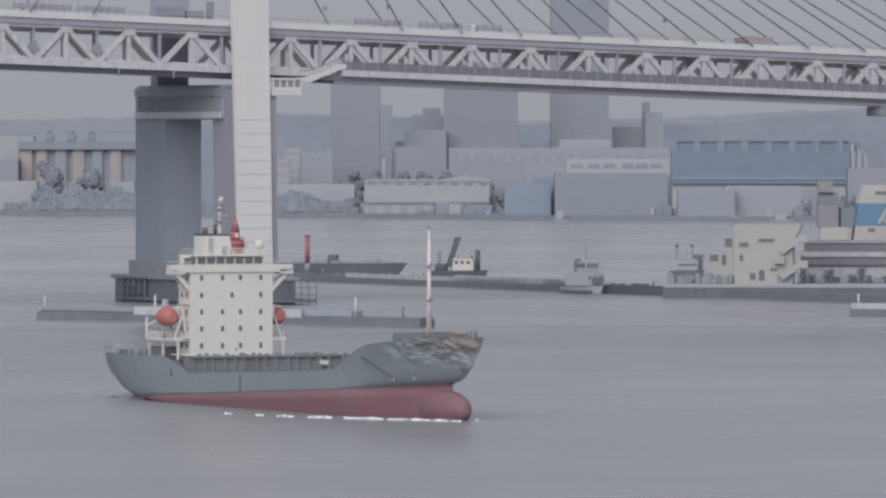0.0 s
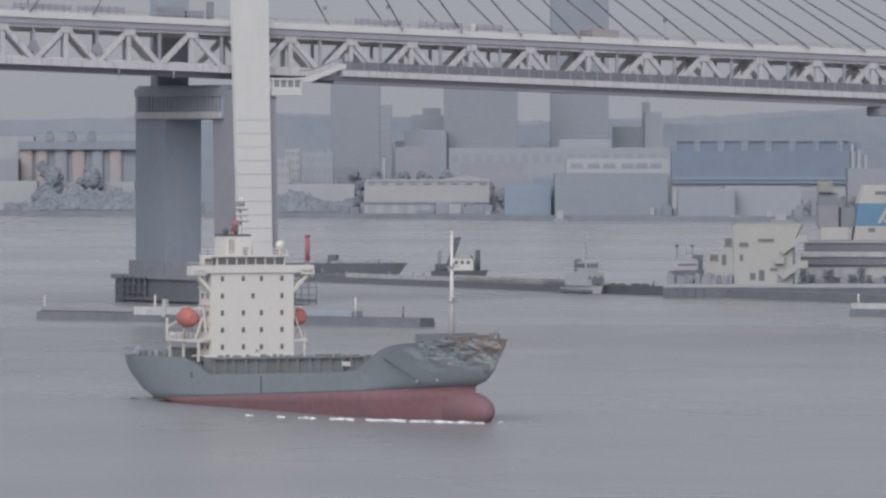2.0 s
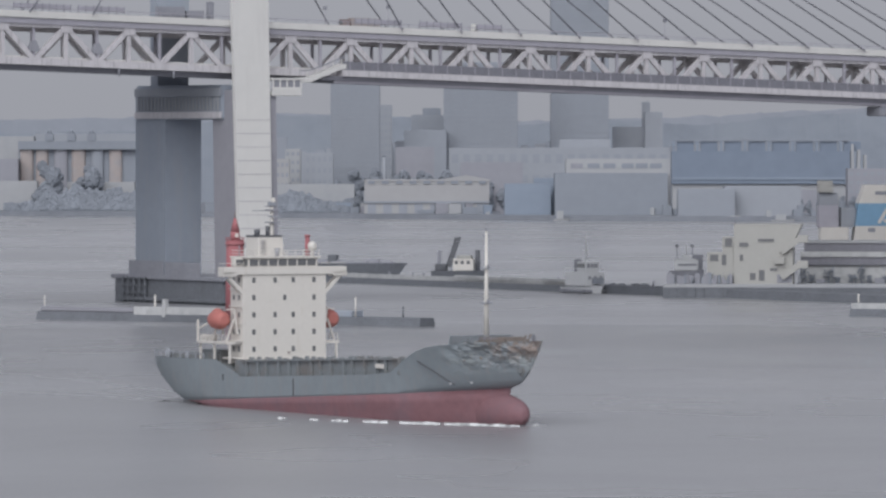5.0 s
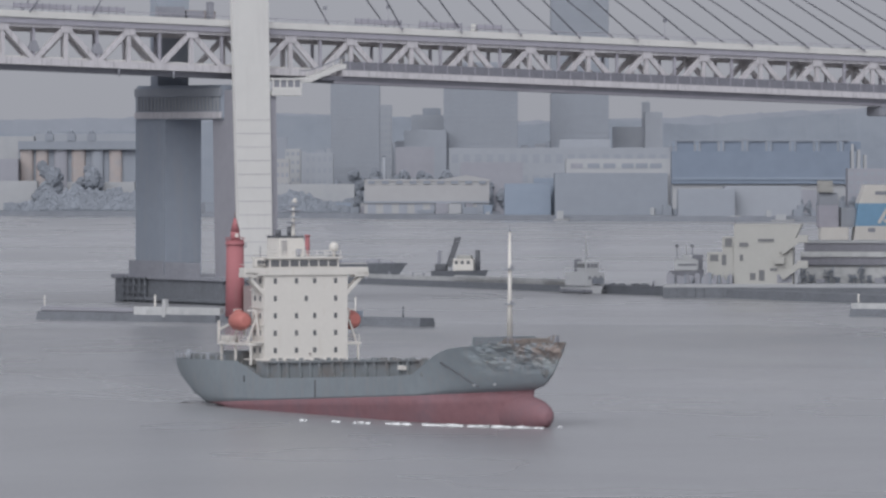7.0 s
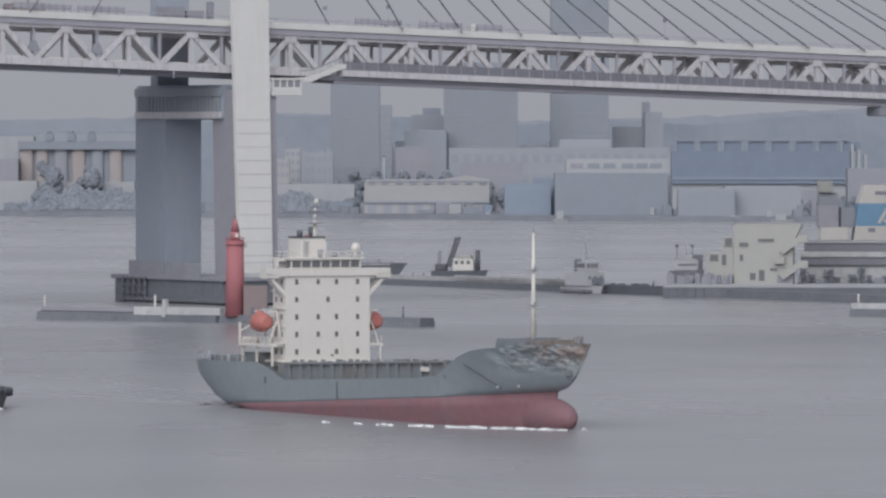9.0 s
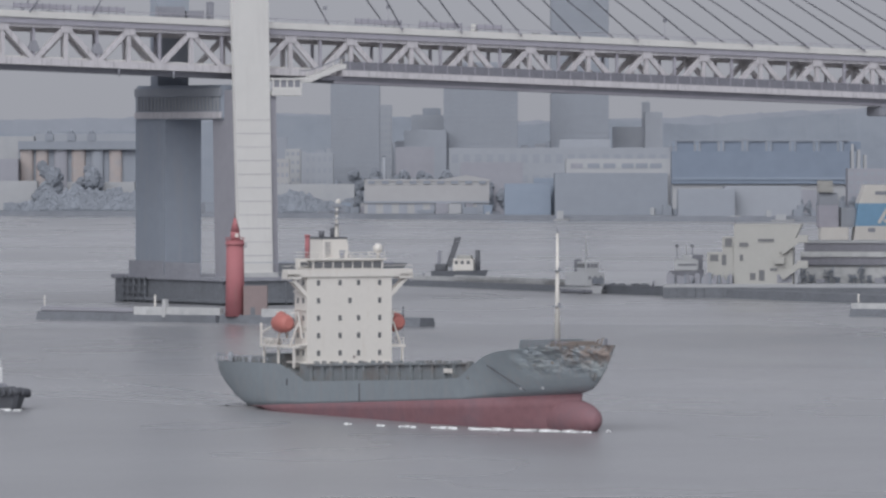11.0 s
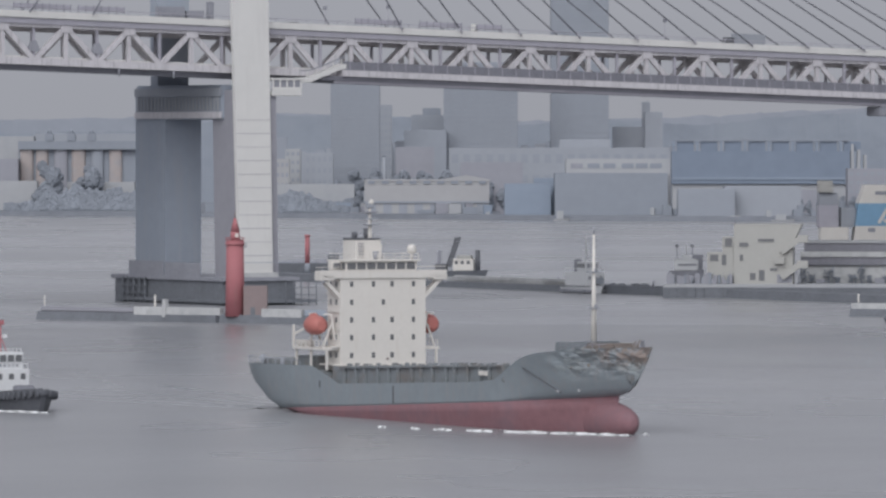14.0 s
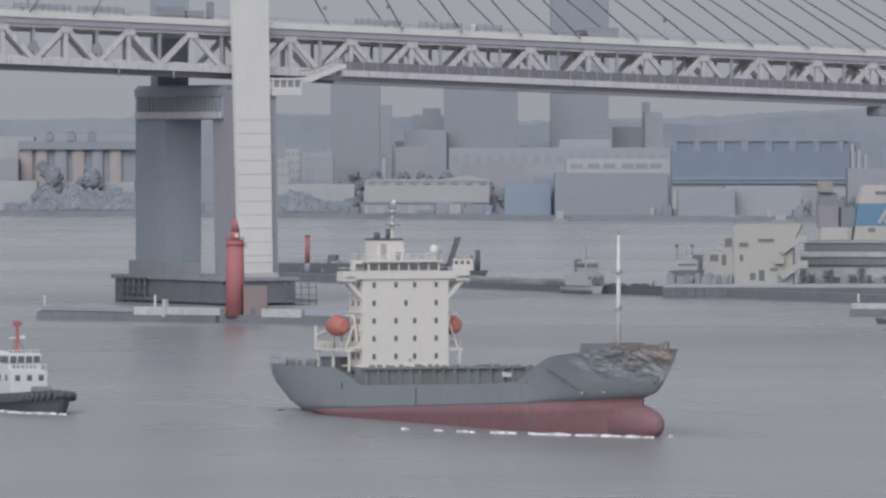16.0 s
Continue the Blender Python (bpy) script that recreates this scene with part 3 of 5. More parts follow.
def harbour_boat(x, y, turn, label):
    th = vessel("moored_tug", x, y, turn, 14, 5, PLAINWHITE, label, "tugboat", 1.2, 0.4)
    part("rubbing_strake", boxm(-6.6, 5.4, -2.62, 2.62, 0.2, 0.75, 0.1), SHADEGREY, th, "dark rubber rubbing strake")
    th.scale = (1.35, 1.35, 1.35)
    part("deckhouse", boxm(-4.5, 4.5, -2.2, 2.2, 1.5, 4.3, 0.1), PLAINWHITE, th)
    w = part("wheelhouse", boxm(-0.5, 3.2, -1.6, 1.6, 4.3, 6.4, 0.1), PLAINWHITE, th)
    for k in range(4):
        part("window", boxm(-0.2 + k * 0.85, 0.35 + k * 0.85, -1.66, -1.55, 5.2, 6.0), GLASS, w)
    m = part("mast", tube(bmesh.new(), (0.5, 0, 6.4), (0.5, 0, 12.6), 0.16, 0.08, 8), PLAINWHITE, th)
    for z, w2 in ((8.0, 1.4), (9.6, 1.1), (11.0, 0.7)):
        part("crosstree", beam(bmesh.new(), (0.5 - w2, 0, z), (0.5 + w2, 0, z), 0.15), PLAINWHITE, m)
    for y in (-1.2, -0.35, 0.5):
        part("window", boxm(3.15, 3.28, y, y + 0.65, 5.2, 6.0), SHADEGREY, w)
    for y in (-1.6, -0.3, 1.0):
        part("port_light", boxm(4.45, 4.58, y, y + 0.5, 2.8, 3.5), SHADEGREY, th)
    part("railing", beam(beam(bmesh.new(), (4.4, -2.1, 5.0), (4.4, 2.1, 5.0), 0.12), (-4.4, -2.1, 5.0), (4.4, -2.1, 5.0), 0.12), PLAINWHITE, th)
    part("radar", boxm(-0.6, 1.4, -0.15, 0.15, 8.6, 8.9), PLAINWHITE, m)
    part("funnel", boxm(-3.6, -2.5, -0.6, 0.6, 4.3, 6.8, 0.1), SHADEGREY, th)
    part("funnel", tube(bmesh.new(), (-1.6, 0.8, 4.3), (-1.6, 0.8, 7.4), 0.3, n=8), PLAINWHITE, th)
    part("deck_gear", boxm(4.8, 6.4, -1, 1, 2.0, 3.2, 0.1), MIDGREY, th)
    return th


harbour_boat(38.8, 1932.6, -63, "cream moored tug alongside the mole")


def patrol_boat(x, y, turn):
    th = vessel("patrol_boat", x, y, turn, 9, 3.2, SHADEGREY, "white cabin launch lying behind the mole", "boat", 6.2, 0.3)
    part("cabin", boxm(-3.3, 3.3, -1.4, 1.2, 6.3, 9.2, 0.15), PLAINWHITE, th, "white cabin with a dark window strip")
    part("windscreen", boxm(-2.2, 2.9, -1.46, -1.35, 7.5, 8.1), SHADEGREY, th)
    part("cabin_roof", boxm(-3.5, 2.6, -1.6, 1.3, 9.2, 9.5, 0.08), PLAINWHITE, th)
    part("flybridge", boxm(-1.2, 1.6, -1, 1, 9.5, 10.5, 0.1), PLAINWHITE, th)
    part("after_house", boxm(0.8, 4.3, 0.9, 2.2, 6.0, 10.5, 0.1), SHADEGREY, th, "grey shelter abaft the cabin")
    m = part("mast", tube(bmesh.new(), (0, 0, 10.4), (0, 0, 13.4), 0.16, n=6), PLAINWHITE, th)
    for s in (-2.6, 1.6):
        part("aerial_post", tube(bmesh.new(), (s, 0, 6.1), (s, 0, 13.0), 0.12, n=6), SHADEGREY, th)
        part("lamp_box", boxm(s - 0.5, s + 0.4, -0.3, 0.3, 12.6, 13.4, 0.05), SHADEGREY, th)
    return th


patrol_boat(66.53, 1930, -8)


def crane_barge():
    th = vessel("crane_barge", 4.73, 2110, -8, 16, 8, DARKSTONE, "dark floating crane with a raised boom and white cab", "barge", 3.0, 0.2)
    c = part("cab", boxm(-1.5, 4.6, -2, 2, 3.0, 6.6, 0.1), WHITE, th)
    part("cab_roof", boxm(-0.5, 4.0, -2.1, 2.1, 6.6, 7.6, 0.1), CREAM, c)
    for k in range(3):
        part("window", boxm(-1 + k * 1.8, 0 + k * 1.8, -2.06, -1.95, 5.0, 6.0), GLASS, c)
    b = bmesh.new()
    for o in (-0.55, 0.55):
        beam(b, (-3.2 + o, 0, 4.0), (-0.2 + o, 0, 13.0), 0.6)
    for k in range(7):
        u, w = k / 7, (k + 1) / 7
        beam(b, (-3.75 + 3 * u, 0, 4 + 9 * u), (-2.65 + 3 * w, 0, 4 + 9 * w), 0.5)
    part("boom", b, BLACK, th)
    part("post", tube(bmesh.new(), (5.7, 0, 2), (5.7, 0, 9.2), 0.75, n=10), BLACK, th)
    part("winch_frame", beam(bmesh.new(), (-6.2, 0, 2), (-5.8, 0, 9.0), 1.4, 1.0), SHADEGREY, th)
    part("winch", boxm(-7, -3.6, -2, 2, 3, 5.0, 0.2), BLACK, th)
    return th


crane_barge()


def long_barge():
    th = vessel("moored_barge", -31.6, 2172, -8, 38, 9, DARKSTONE, "long dark barge loaded with dark cargo", "barge", 4.2, 0.1)
    r = random.Random(3)
    for k in range(9):
        x = -17 + k * 3.9
        part("cargo_heap", egg(bmesh.new(), (x, 0, 4.2), 2.6, 2.6, r.uniform(0.6, 1.7), 9, 6), SHADEGREY, th)
    part("deckhouse", boxm(-3.6, -0.8, -2, 2, 4.2, 6.8, 0.15), DARKSTONE, th)
    return th


long_barge()
bc = thing("harbour_beacon", pose(-40.75, 2122, 2.0), "slim dull red harbour beacon with a grey lattice foot", "beacon")
part("column", tube(bmesh.new(), (0, 0, 3), (0, 0, 11.0), 0.75, 0.7, 12), LIGHTHOUSE, bc)
part("lattice_foot", tube(bmesh.new(), (0, 0, 0), (0, 0, 3.0), 1.0, 0.8, 8), MIDGREY, bc)
part("top", tube(bmesh.new(), (0, 0, 11.0), (0, 0, 11.6), 0.9, 0.8, 12), LIGHTHOUSE, bc)


def signal_station():
    d = 1870.0
    th = thing("harbour_station", pose(82.43, d, 0, 0, 0, -6), "cream harbour office with an outside stair and flared top floor", "building")
    part("quay_block", boxm(-24, 40, -3, 12, -2, 2.8, 0.1), DARKSTONE, th)
    part("quay_edge", boxm(-24, 40, -3.1, 12, 2.8, 3.7, 0.05), PALE, th)
    for k in range(26):
        part("quay_fender", boxm(-23 + k * 2.4, -22.6 + k * 2.4, -3.35, -2.95, 0.2, 2.7), DARKSTONE, th)
    b = part("wall", boxm(-5.5, 10.2, 0, 9, 3.6, 14.8, 0.1), CREAM, th)
    part("upper_floor", loft(bmesh.new(), [[(-5.5, 0, z), (x, 0, z), (x, 9.2, z), (-5.5, 9.2, z)] for z, x in ((14.7, 10.2), (19.2, 12.4))]), CREAM, th)
    part("low_wing", boxm(-12.6, -5.5, 0.6, 8.5, 3.6, 12.1, 0.1), CREAM, th)
    part("stair_head", boxm(-8.6, -5.5, 1, 6, 12.1, 16.2, 0.1), CREAM, th)
    part("roof_edge", boxm(-5.4, 12.5, 0.1, 9.1, 19.2, 19.6, 0.05), CREAM, th)
    for x, z, w, h in ((-4.0, 13.6, 2.4, 1.1), (1.0, 14.9, 4.2, 0.8), (-11.8, 9.7, 2.2, 1.8), (-8.7, 8.7, 1.2, 2.8), (-3.9, 9.9, 0.9, 1.6), (-1.2, 4.8, 1.5, 1.8), (1.2, 4.6, 1.5, 2.8), (4.2, 7.2, 1.9, 0.7), (-6.4, 3.8, 0.9, 2.0), (-7.9, 13.6, 1.9, 2.2)):
        fr = 0.0 if x > -5.6 else 0.6
        if z > 12 and x < -6:
            fr = 1.0
        w_ob = part("window", boxm(x, x + w, fr - 0.06, fr + 0.1, z, z + h), GLASS, b)
        part("window_sill", boxm(x - 0.1, x + w + 0.1, fr - 0.14, fr, z - 0.18, z - 0.03), CREAM, w_ob)
    for xa, za, xb, zb in ((7.2, 4.1, 12.6, 7.9), (7.2, 10.9, 12.6, 14.7)):
        st = part("stair_flight", beam(bmesh.new(), (xa, -0.9, za + 1.4), (xb, -0.9, zb + 1.4), 1.2, 1.6), CREAM, th)
        part("landing", boxm(xb - 1.2, xb + 1.6, -1.6, 1.4, zb, zb + 2.0, 0.05), CREAM, st)
    part("landing", boxm(5.4, 8.0, -1.6, 0, 9.1, 10.9, 0.05), CREAM, th)
    # Grey panel on the solid wall, put in for the shade inside a bay.
    part("bay_shade_panel", boxm(6.0, 10.0, -0.06, 0.2, 4.0, 6.3), SHADEGREY, th)
    part("roof_aerial", tube(bmesh.new(), (-5.2, 2, 19.0), (-5.2, 2, 24.5), 0.1, n=6), SHADEGREY, th)
    return th


signal_station()
# stacked gear, nets and low fences on the quay before the office
rc = random.Random(17)
for k in range(22):
    u = -22.5 + k * 0.78 + rc.uniform(-0.3, 0.3)
    w, h = rc.uniform(0.5, 1.4), rc.uniform(1.2, 3.2)
    bm = boxm(-w / 2, w / 2, 0, 1.2, 0, h, 0.12)
    if k % 3 == 0:
        beam(bm, (0, 0.6, h), (0.1, 0.6, h + rc.uniform(0.5, 1.4)), 0.12)
    ob = part("gear_stack", bm, (MAUVE, SHADEGREY, SLATE)[k % 3])
    a = radians(-6)
    ob.matrix_basis = pose(82.43 + u * math.cos(a) + 1.6 * math.sin(a), 1870 + u * math.sin(a) - 1.6 * math.cos(a), 3.7, 0, 0, -6)
    tagged(ob, "dull grey stack of harbour gear on the quay", "gear", "gear on the quay")


def terminal():
    d = 1910.0
    th = thing("pier_terminal", pose(95.65, d, 0, 0, 0, -4), "long low pier terminal with dark roof slabs on columns", "building")
    part("pier_deck", boxm(0, 60, 0, 30, -2, 3.0, 0.1), LIGHTGREY, th)
    part("lower_slab", boxm(1, 62, 1.5, 30, 8.0, 10.2, 0.1), SCREEN, th)
    part("upper_slab", boxm(2, 62, 2.5, 30, 11.7, 14.0, 0.1), SCREEN, th)
    part("balcony_edge", boxm(1, 62, 1.0, 1.5, 10.2, 11.7, 0.05), CONCRETE, th)
    part("roof_edge", boxm(2, 62, 2.0, 2.5, 13.9, 14.8, 0.05), PALE, th)
    part("back_wall", boxm(1, 60, 2.6, 3.0, 3, 8.0), CONCRETE, th)
    r = random.Random(9)
    for k in range(8):
        part("column", boxm(2 + k * 7.6, 2.4 + k * 7.6, 1.9, 2.3, 3, 8.0), LIGHTGREY, th)
    for x, w, h in ((1.5, 1.6, 4.4), (4.0, 0.9, 2.2), (8.6, 1.5, 3.6), (11.0, 0.8, 1.6), (15.0, 1.3, 2.2), (17.5, 1.5, 4.6), (19.6, 0.8, 2.0), (24.0, 1.6, 2.0), (28.0, 1.4, 1.8)):
        bm = tube(bmesh.new(), (x, 0.9, 2.9), (x, 0.9, 3 + h * 0.6), 0.12, n=6)
        for j in range(70):
            a, q = r.uniform(0, 6.28), r.random() ** 0.6
            c = (x + w * q * math.cos(a), 0.9 + 0.7 * q * math.sin(a), 3.2 + h * r.random() ** 0.8)
            egg(bm, c, r.uniform(0.15, 0.4), r.uniform(0.15, 0.35), r.uniform(0.12, 0.35), 5, 3)
        part("shrub", bm, FOLIAGE, th, "dark bush before the terminal wall")
    for x, w, h in ((5.2, 2.2, 1.3), (21.0, 2.6, 1.6), (25.6, 1.8, 1.2)):
        part("planter", boxm(x, x + w, 0.2, 1.2, 3.0, 3.0 + h, 0.1), SHADEGREY, th)
    return th


terminal()


def white_ferry():
    d = 2000.0
    th = thing("moored_ferry", pose(115.36, d, 0, 0, 0, 0), "white and blue ship stern with tall funnel casing", "ship")
    part("hull", boxm(-9, 40, 0, 16, -1, 13.5, 0.4), PALE, th)
    part("low_block", boxm(-8.5, -0.5, 0, 12, 13.5, 17.2, 0.2), WHITE, th)
    part("funnel_box", boxm(-9, -3.2, 2, 12, 17.2, 23.4, 0.2), TRUSSGREY, th)
    part("funnel_box", boxm(-2.6, 1.8, 3, 12, 17.2, 22.6, 0.2), LIGHTGREY, th)
    part("top_house", boxm(-9, -4.8, 2, 10, 27.0, 30.4, 0.2), CREAM, th)
    part("lattice_house", boxm(-8.8, -3.4, 3, 11, 23.4, 27.0, 0.2), LIGHTGREY, th)
    cs = part("funnel_casing", loft(bmesh.new(), [[(xa, 0, z), (30, 0, z), (30, 14, z), (xa, 14, z)] for z, xa in ((13.5, 0.9), (17.6, 1.4))]), WHITE, th)
    part("blue_band", loft(bmesh.new(), [[(xa, 0, z), (30, 0, z), (30, 14, z), (xa, 14, z)] for z, xa in ((17.6, 1.4), (24.0, 2.2))]), BRIGHTBLUE, cs, "bright blue funnel band")
    part("funnel_top", loft(bmesh.new(), [[(xa, 0, z), (30, 0, z), (30, 14, z), (xa, 14, z)] for z, xa in ((24.0, 2.2), (29.2, 4.0))]), WHITE, cs)
    part("emblem", beam(bmesh.new(), (8.0, -0.1, 18.4), (10.4, -0.1, 22.4), 0.2, 0.9), WHITE, cs, "plain white slanted mark")
    part("emblem", beam(bmesh.new(), (9.4, -0.1, 19.4), (10.4, -0.1, 18.6), 0.2, 0.8), WHITE, cs)
    part("louvre", boxm(7.0, 10.5, -0.1, 0.1, 26.4, 27.4), SHADEGREY, cs)
    part("louvre", boxm(5.0, 7.0, -0.1, 0.1, 15.9, 17.0), SHADEGREY, cs)
    return th


white_ferry()


# ---- the far shore ----
def block(name, xa, xb, d, z0, z1, deep, wall, label, floors=0, bays=0, glass=DIMGLASS, roof=None, category="building", band=False, group=""):
    """A far building: wall, roof slab, and window strips or single windows floor by floor."""
    w = xb - xa
    th = thing(name, pose(xa, d, z0), label, category, group)
    h = z1 - z0
    body = part("wall", boxm(0, w, 0, deep, 0, h), wall, th)
    part("roof", boxm(0.25, w - 0.25, 0.25, deep - 0.25, h, h + 0.5), roof or wall, th)
    if floors and band:
        fh = h / floors
        for f in range(floors):
            part("balcony", boxm(0.3, w - 0.3, -0.4, 0, fh * f + fh * 0.55, fh * f + fh * 0.98), wall, th)
            part("window_band", boxm(0.8, w - 0.8, -0.15, 0.05, fh * f + 0.25, fh * f + fh * 0.5), glass, th)
        for b in range(bays + 1):
            x = 0.2 + (w - 1.0) * b / bays
            part("pier_rib", boxm(x, x + 0.6, -0.5, 0, 0, h), wall, th)
    elif floors:
        fh, bw = h / floors, w / bays
        first = None
        for f in range(floors):
            for b in range(bays):
                x, z = b * bw + bw * 0.22, f * fh + fh * 0.3
                if first is None:
                    first = part("window", boxm(0, bw * 0.56, -0.15, 0.05, 0, fh * 0.42), glass, th)
                    first.location = (x, 0, z)
                else:
                    again("window", first, th, pose(x, 0, z))
    return th


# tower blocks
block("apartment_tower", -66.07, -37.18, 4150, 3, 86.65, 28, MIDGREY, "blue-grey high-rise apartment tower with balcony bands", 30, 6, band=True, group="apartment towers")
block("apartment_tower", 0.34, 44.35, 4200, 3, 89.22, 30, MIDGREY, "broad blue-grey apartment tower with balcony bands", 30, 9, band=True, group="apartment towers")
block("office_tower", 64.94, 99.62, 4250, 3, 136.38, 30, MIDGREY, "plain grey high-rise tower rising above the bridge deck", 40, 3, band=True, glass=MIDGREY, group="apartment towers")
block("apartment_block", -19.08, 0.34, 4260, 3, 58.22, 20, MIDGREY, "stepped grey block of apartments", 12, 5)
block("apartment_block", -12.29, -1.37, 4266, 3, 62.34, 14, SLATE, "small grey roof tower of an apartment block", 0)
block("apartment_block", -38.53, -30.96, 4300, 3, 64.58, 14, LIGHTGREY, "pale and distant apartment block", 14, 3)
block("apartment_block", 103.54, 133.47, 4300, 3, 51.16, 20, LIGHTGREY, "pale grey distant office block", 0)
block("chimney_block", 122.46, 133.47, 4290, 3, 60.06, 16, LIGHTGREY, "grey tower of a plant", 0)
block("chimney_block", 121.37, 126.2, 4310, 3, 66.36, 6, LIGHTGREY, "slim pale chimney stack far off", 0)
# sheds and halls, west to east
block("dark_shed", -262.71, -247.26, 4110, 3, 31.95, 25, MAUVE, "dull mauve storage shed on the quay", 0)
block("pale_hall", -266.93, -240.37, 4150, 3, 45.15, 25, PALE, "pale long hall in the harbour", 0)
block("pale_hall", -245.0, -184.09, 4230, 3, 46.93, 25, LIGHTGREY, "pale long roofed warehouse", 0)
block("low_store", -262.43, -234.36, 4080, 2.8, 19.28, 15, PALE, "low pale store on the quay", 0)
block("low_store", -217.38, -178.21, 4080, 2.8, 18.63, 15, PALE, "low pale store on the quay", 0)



def silo_row():
    d = 4120
    th = thing("silo_group", pose(-247.86, d, 2.8), "row of tan and rose silo columns under a grey gallery", "silo")
    top = 42.81 - 2.8
    part("back_wall", boxm(0, -177.65 - -247.86, 6, 20, 0, top, 0.2), SLATE, th)
    for x, w, m in ((0.7, 8.3, TAN), (9.9, 7.8, TAN), (20.4, 8.8, MAUVE), (30.7, 8.8, TAN), (42.2, 7.8, MIDGREY), (52.7, 8.2, TAN)):
        r = w / 2
        part("silo", loft(bmesh.new(), [[(x + r + r * 0.92 * math.cos(a), 6 - 2.6 * math.sin(a) ** 0.5, z) for a in (math.pi * (0.02 + 0.96 * k / 16) for k in range(17))] + [(x + 0.2, 6.5, z), (x + w - 0.2, 6.5, z)] for z in (0, top - 3)], smooth=False), m, th)
    gal = part("gallery", boxm(0, 70.9, 1.5, 9, top - 5, top, 0.2), SLATE, th, "grey conveyor gallery")
    for x in (18.1, 31.0, 42.8):
        part("headhouse", boxm(x - 2.5, x + 2.5, 1, 7, top, top + 4.5, 0.3), SLATE, gal)
        part("headhouse_roof", tube(bmesh.new(), (x, 4, top + 4.5), (x, 4, top + 7), 1.6, 0.5, 8), SLATE, gal)
    return th


silo_row()


def gable_hall(xa, xb, d, z1, deep, wall, label, vents, doors):
    w = xb - xa
    th = thing("warehouse", pose(xa, d, 2.7), label, "warehouse")
    h = z1 - 2.7
    part("wall", boxm(0, w, 0, deep, 0, h * 0.86), wall, th)
    part("roof", loft(bmesh.new(), [[(x, -0.5, h * 0.86), (x, deep, h * 0.86), (x, deep, h * 0.9 + r), (x, -0.5, h * 0.9 + r)] for x, r in ((-0.4, 0), (w * 0.62, 0.2), (w * 0.82, 2.4), (w + 0.4, 0.0))]), wall, th)
    for k in range(vents):
        x = w * (k + 0.25) / vents
        part("roof_vent", boxm(x, x + w / vents * 0.5, -0.8, 1.5, h * 0.8, h * 0.88), SLATE, th)
    for k in range(doors):
        x = w * (k + 0.2) / doors
        part("dock_door", boxm(x, x + w / doors * 0.55, -0.3, 0.05, 0, h * 0.26), DIMGLASS, th)
    part("canopy", boxm(0, w, -1, 0, h * 0.28, h * 0.33), MIDGREY, th)
    return th


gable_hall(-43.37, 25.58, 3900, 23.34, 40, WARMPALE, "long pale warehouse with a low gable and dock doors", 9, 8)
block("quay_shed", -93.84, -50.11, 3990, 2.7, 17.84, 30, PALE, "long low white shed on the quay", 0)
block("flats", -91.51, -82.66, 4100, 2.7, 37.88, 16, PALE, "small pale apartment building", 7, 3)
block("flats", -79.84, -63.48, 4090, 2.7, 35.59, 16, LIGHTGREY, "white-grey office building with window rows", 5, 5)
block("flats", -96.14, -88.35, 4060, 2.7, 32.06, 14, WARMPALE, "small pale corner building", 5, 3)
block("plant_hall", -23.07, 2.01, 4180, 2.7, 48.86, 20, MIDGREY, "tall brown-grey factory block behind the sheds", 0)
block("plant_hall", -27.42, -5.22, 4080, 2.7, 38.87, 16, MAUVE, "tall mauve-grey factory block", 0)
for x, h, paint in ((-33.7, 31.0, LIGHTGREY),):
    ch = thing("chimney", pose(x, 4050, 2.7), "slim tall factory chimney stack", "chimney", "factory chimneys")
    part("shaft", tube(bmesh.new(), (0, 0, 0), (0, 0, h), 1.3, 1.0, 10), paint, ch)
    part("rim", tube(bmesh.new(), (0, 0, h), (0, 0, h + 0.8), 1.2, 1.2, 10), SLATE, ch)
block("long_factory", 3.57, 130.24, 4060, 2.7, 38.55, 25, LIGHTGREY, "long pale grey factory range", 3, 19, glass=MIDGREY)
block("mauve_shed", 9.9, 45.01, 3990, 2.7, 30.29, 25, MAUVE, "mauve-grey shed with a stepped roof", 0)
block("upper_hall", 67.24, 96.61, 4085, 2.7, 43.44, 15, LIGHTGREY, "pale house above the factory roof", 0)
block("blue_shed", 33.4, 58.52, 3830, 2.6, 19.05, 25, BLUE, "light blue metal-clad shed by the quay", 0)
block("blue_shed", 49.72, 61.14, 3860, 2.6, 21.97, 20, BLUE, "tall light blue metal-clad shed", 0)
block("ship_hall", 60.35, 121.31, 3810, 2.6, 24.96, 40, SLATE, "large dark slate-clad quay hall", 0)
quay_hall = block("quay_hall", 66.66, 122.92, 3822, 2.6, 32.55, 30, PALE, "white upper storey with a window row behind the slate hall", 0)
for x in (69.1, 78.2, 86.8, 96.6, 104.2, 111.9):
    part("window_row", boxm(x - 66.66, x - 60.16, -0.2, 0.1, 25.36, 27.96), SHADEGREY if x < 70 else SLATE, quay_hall)



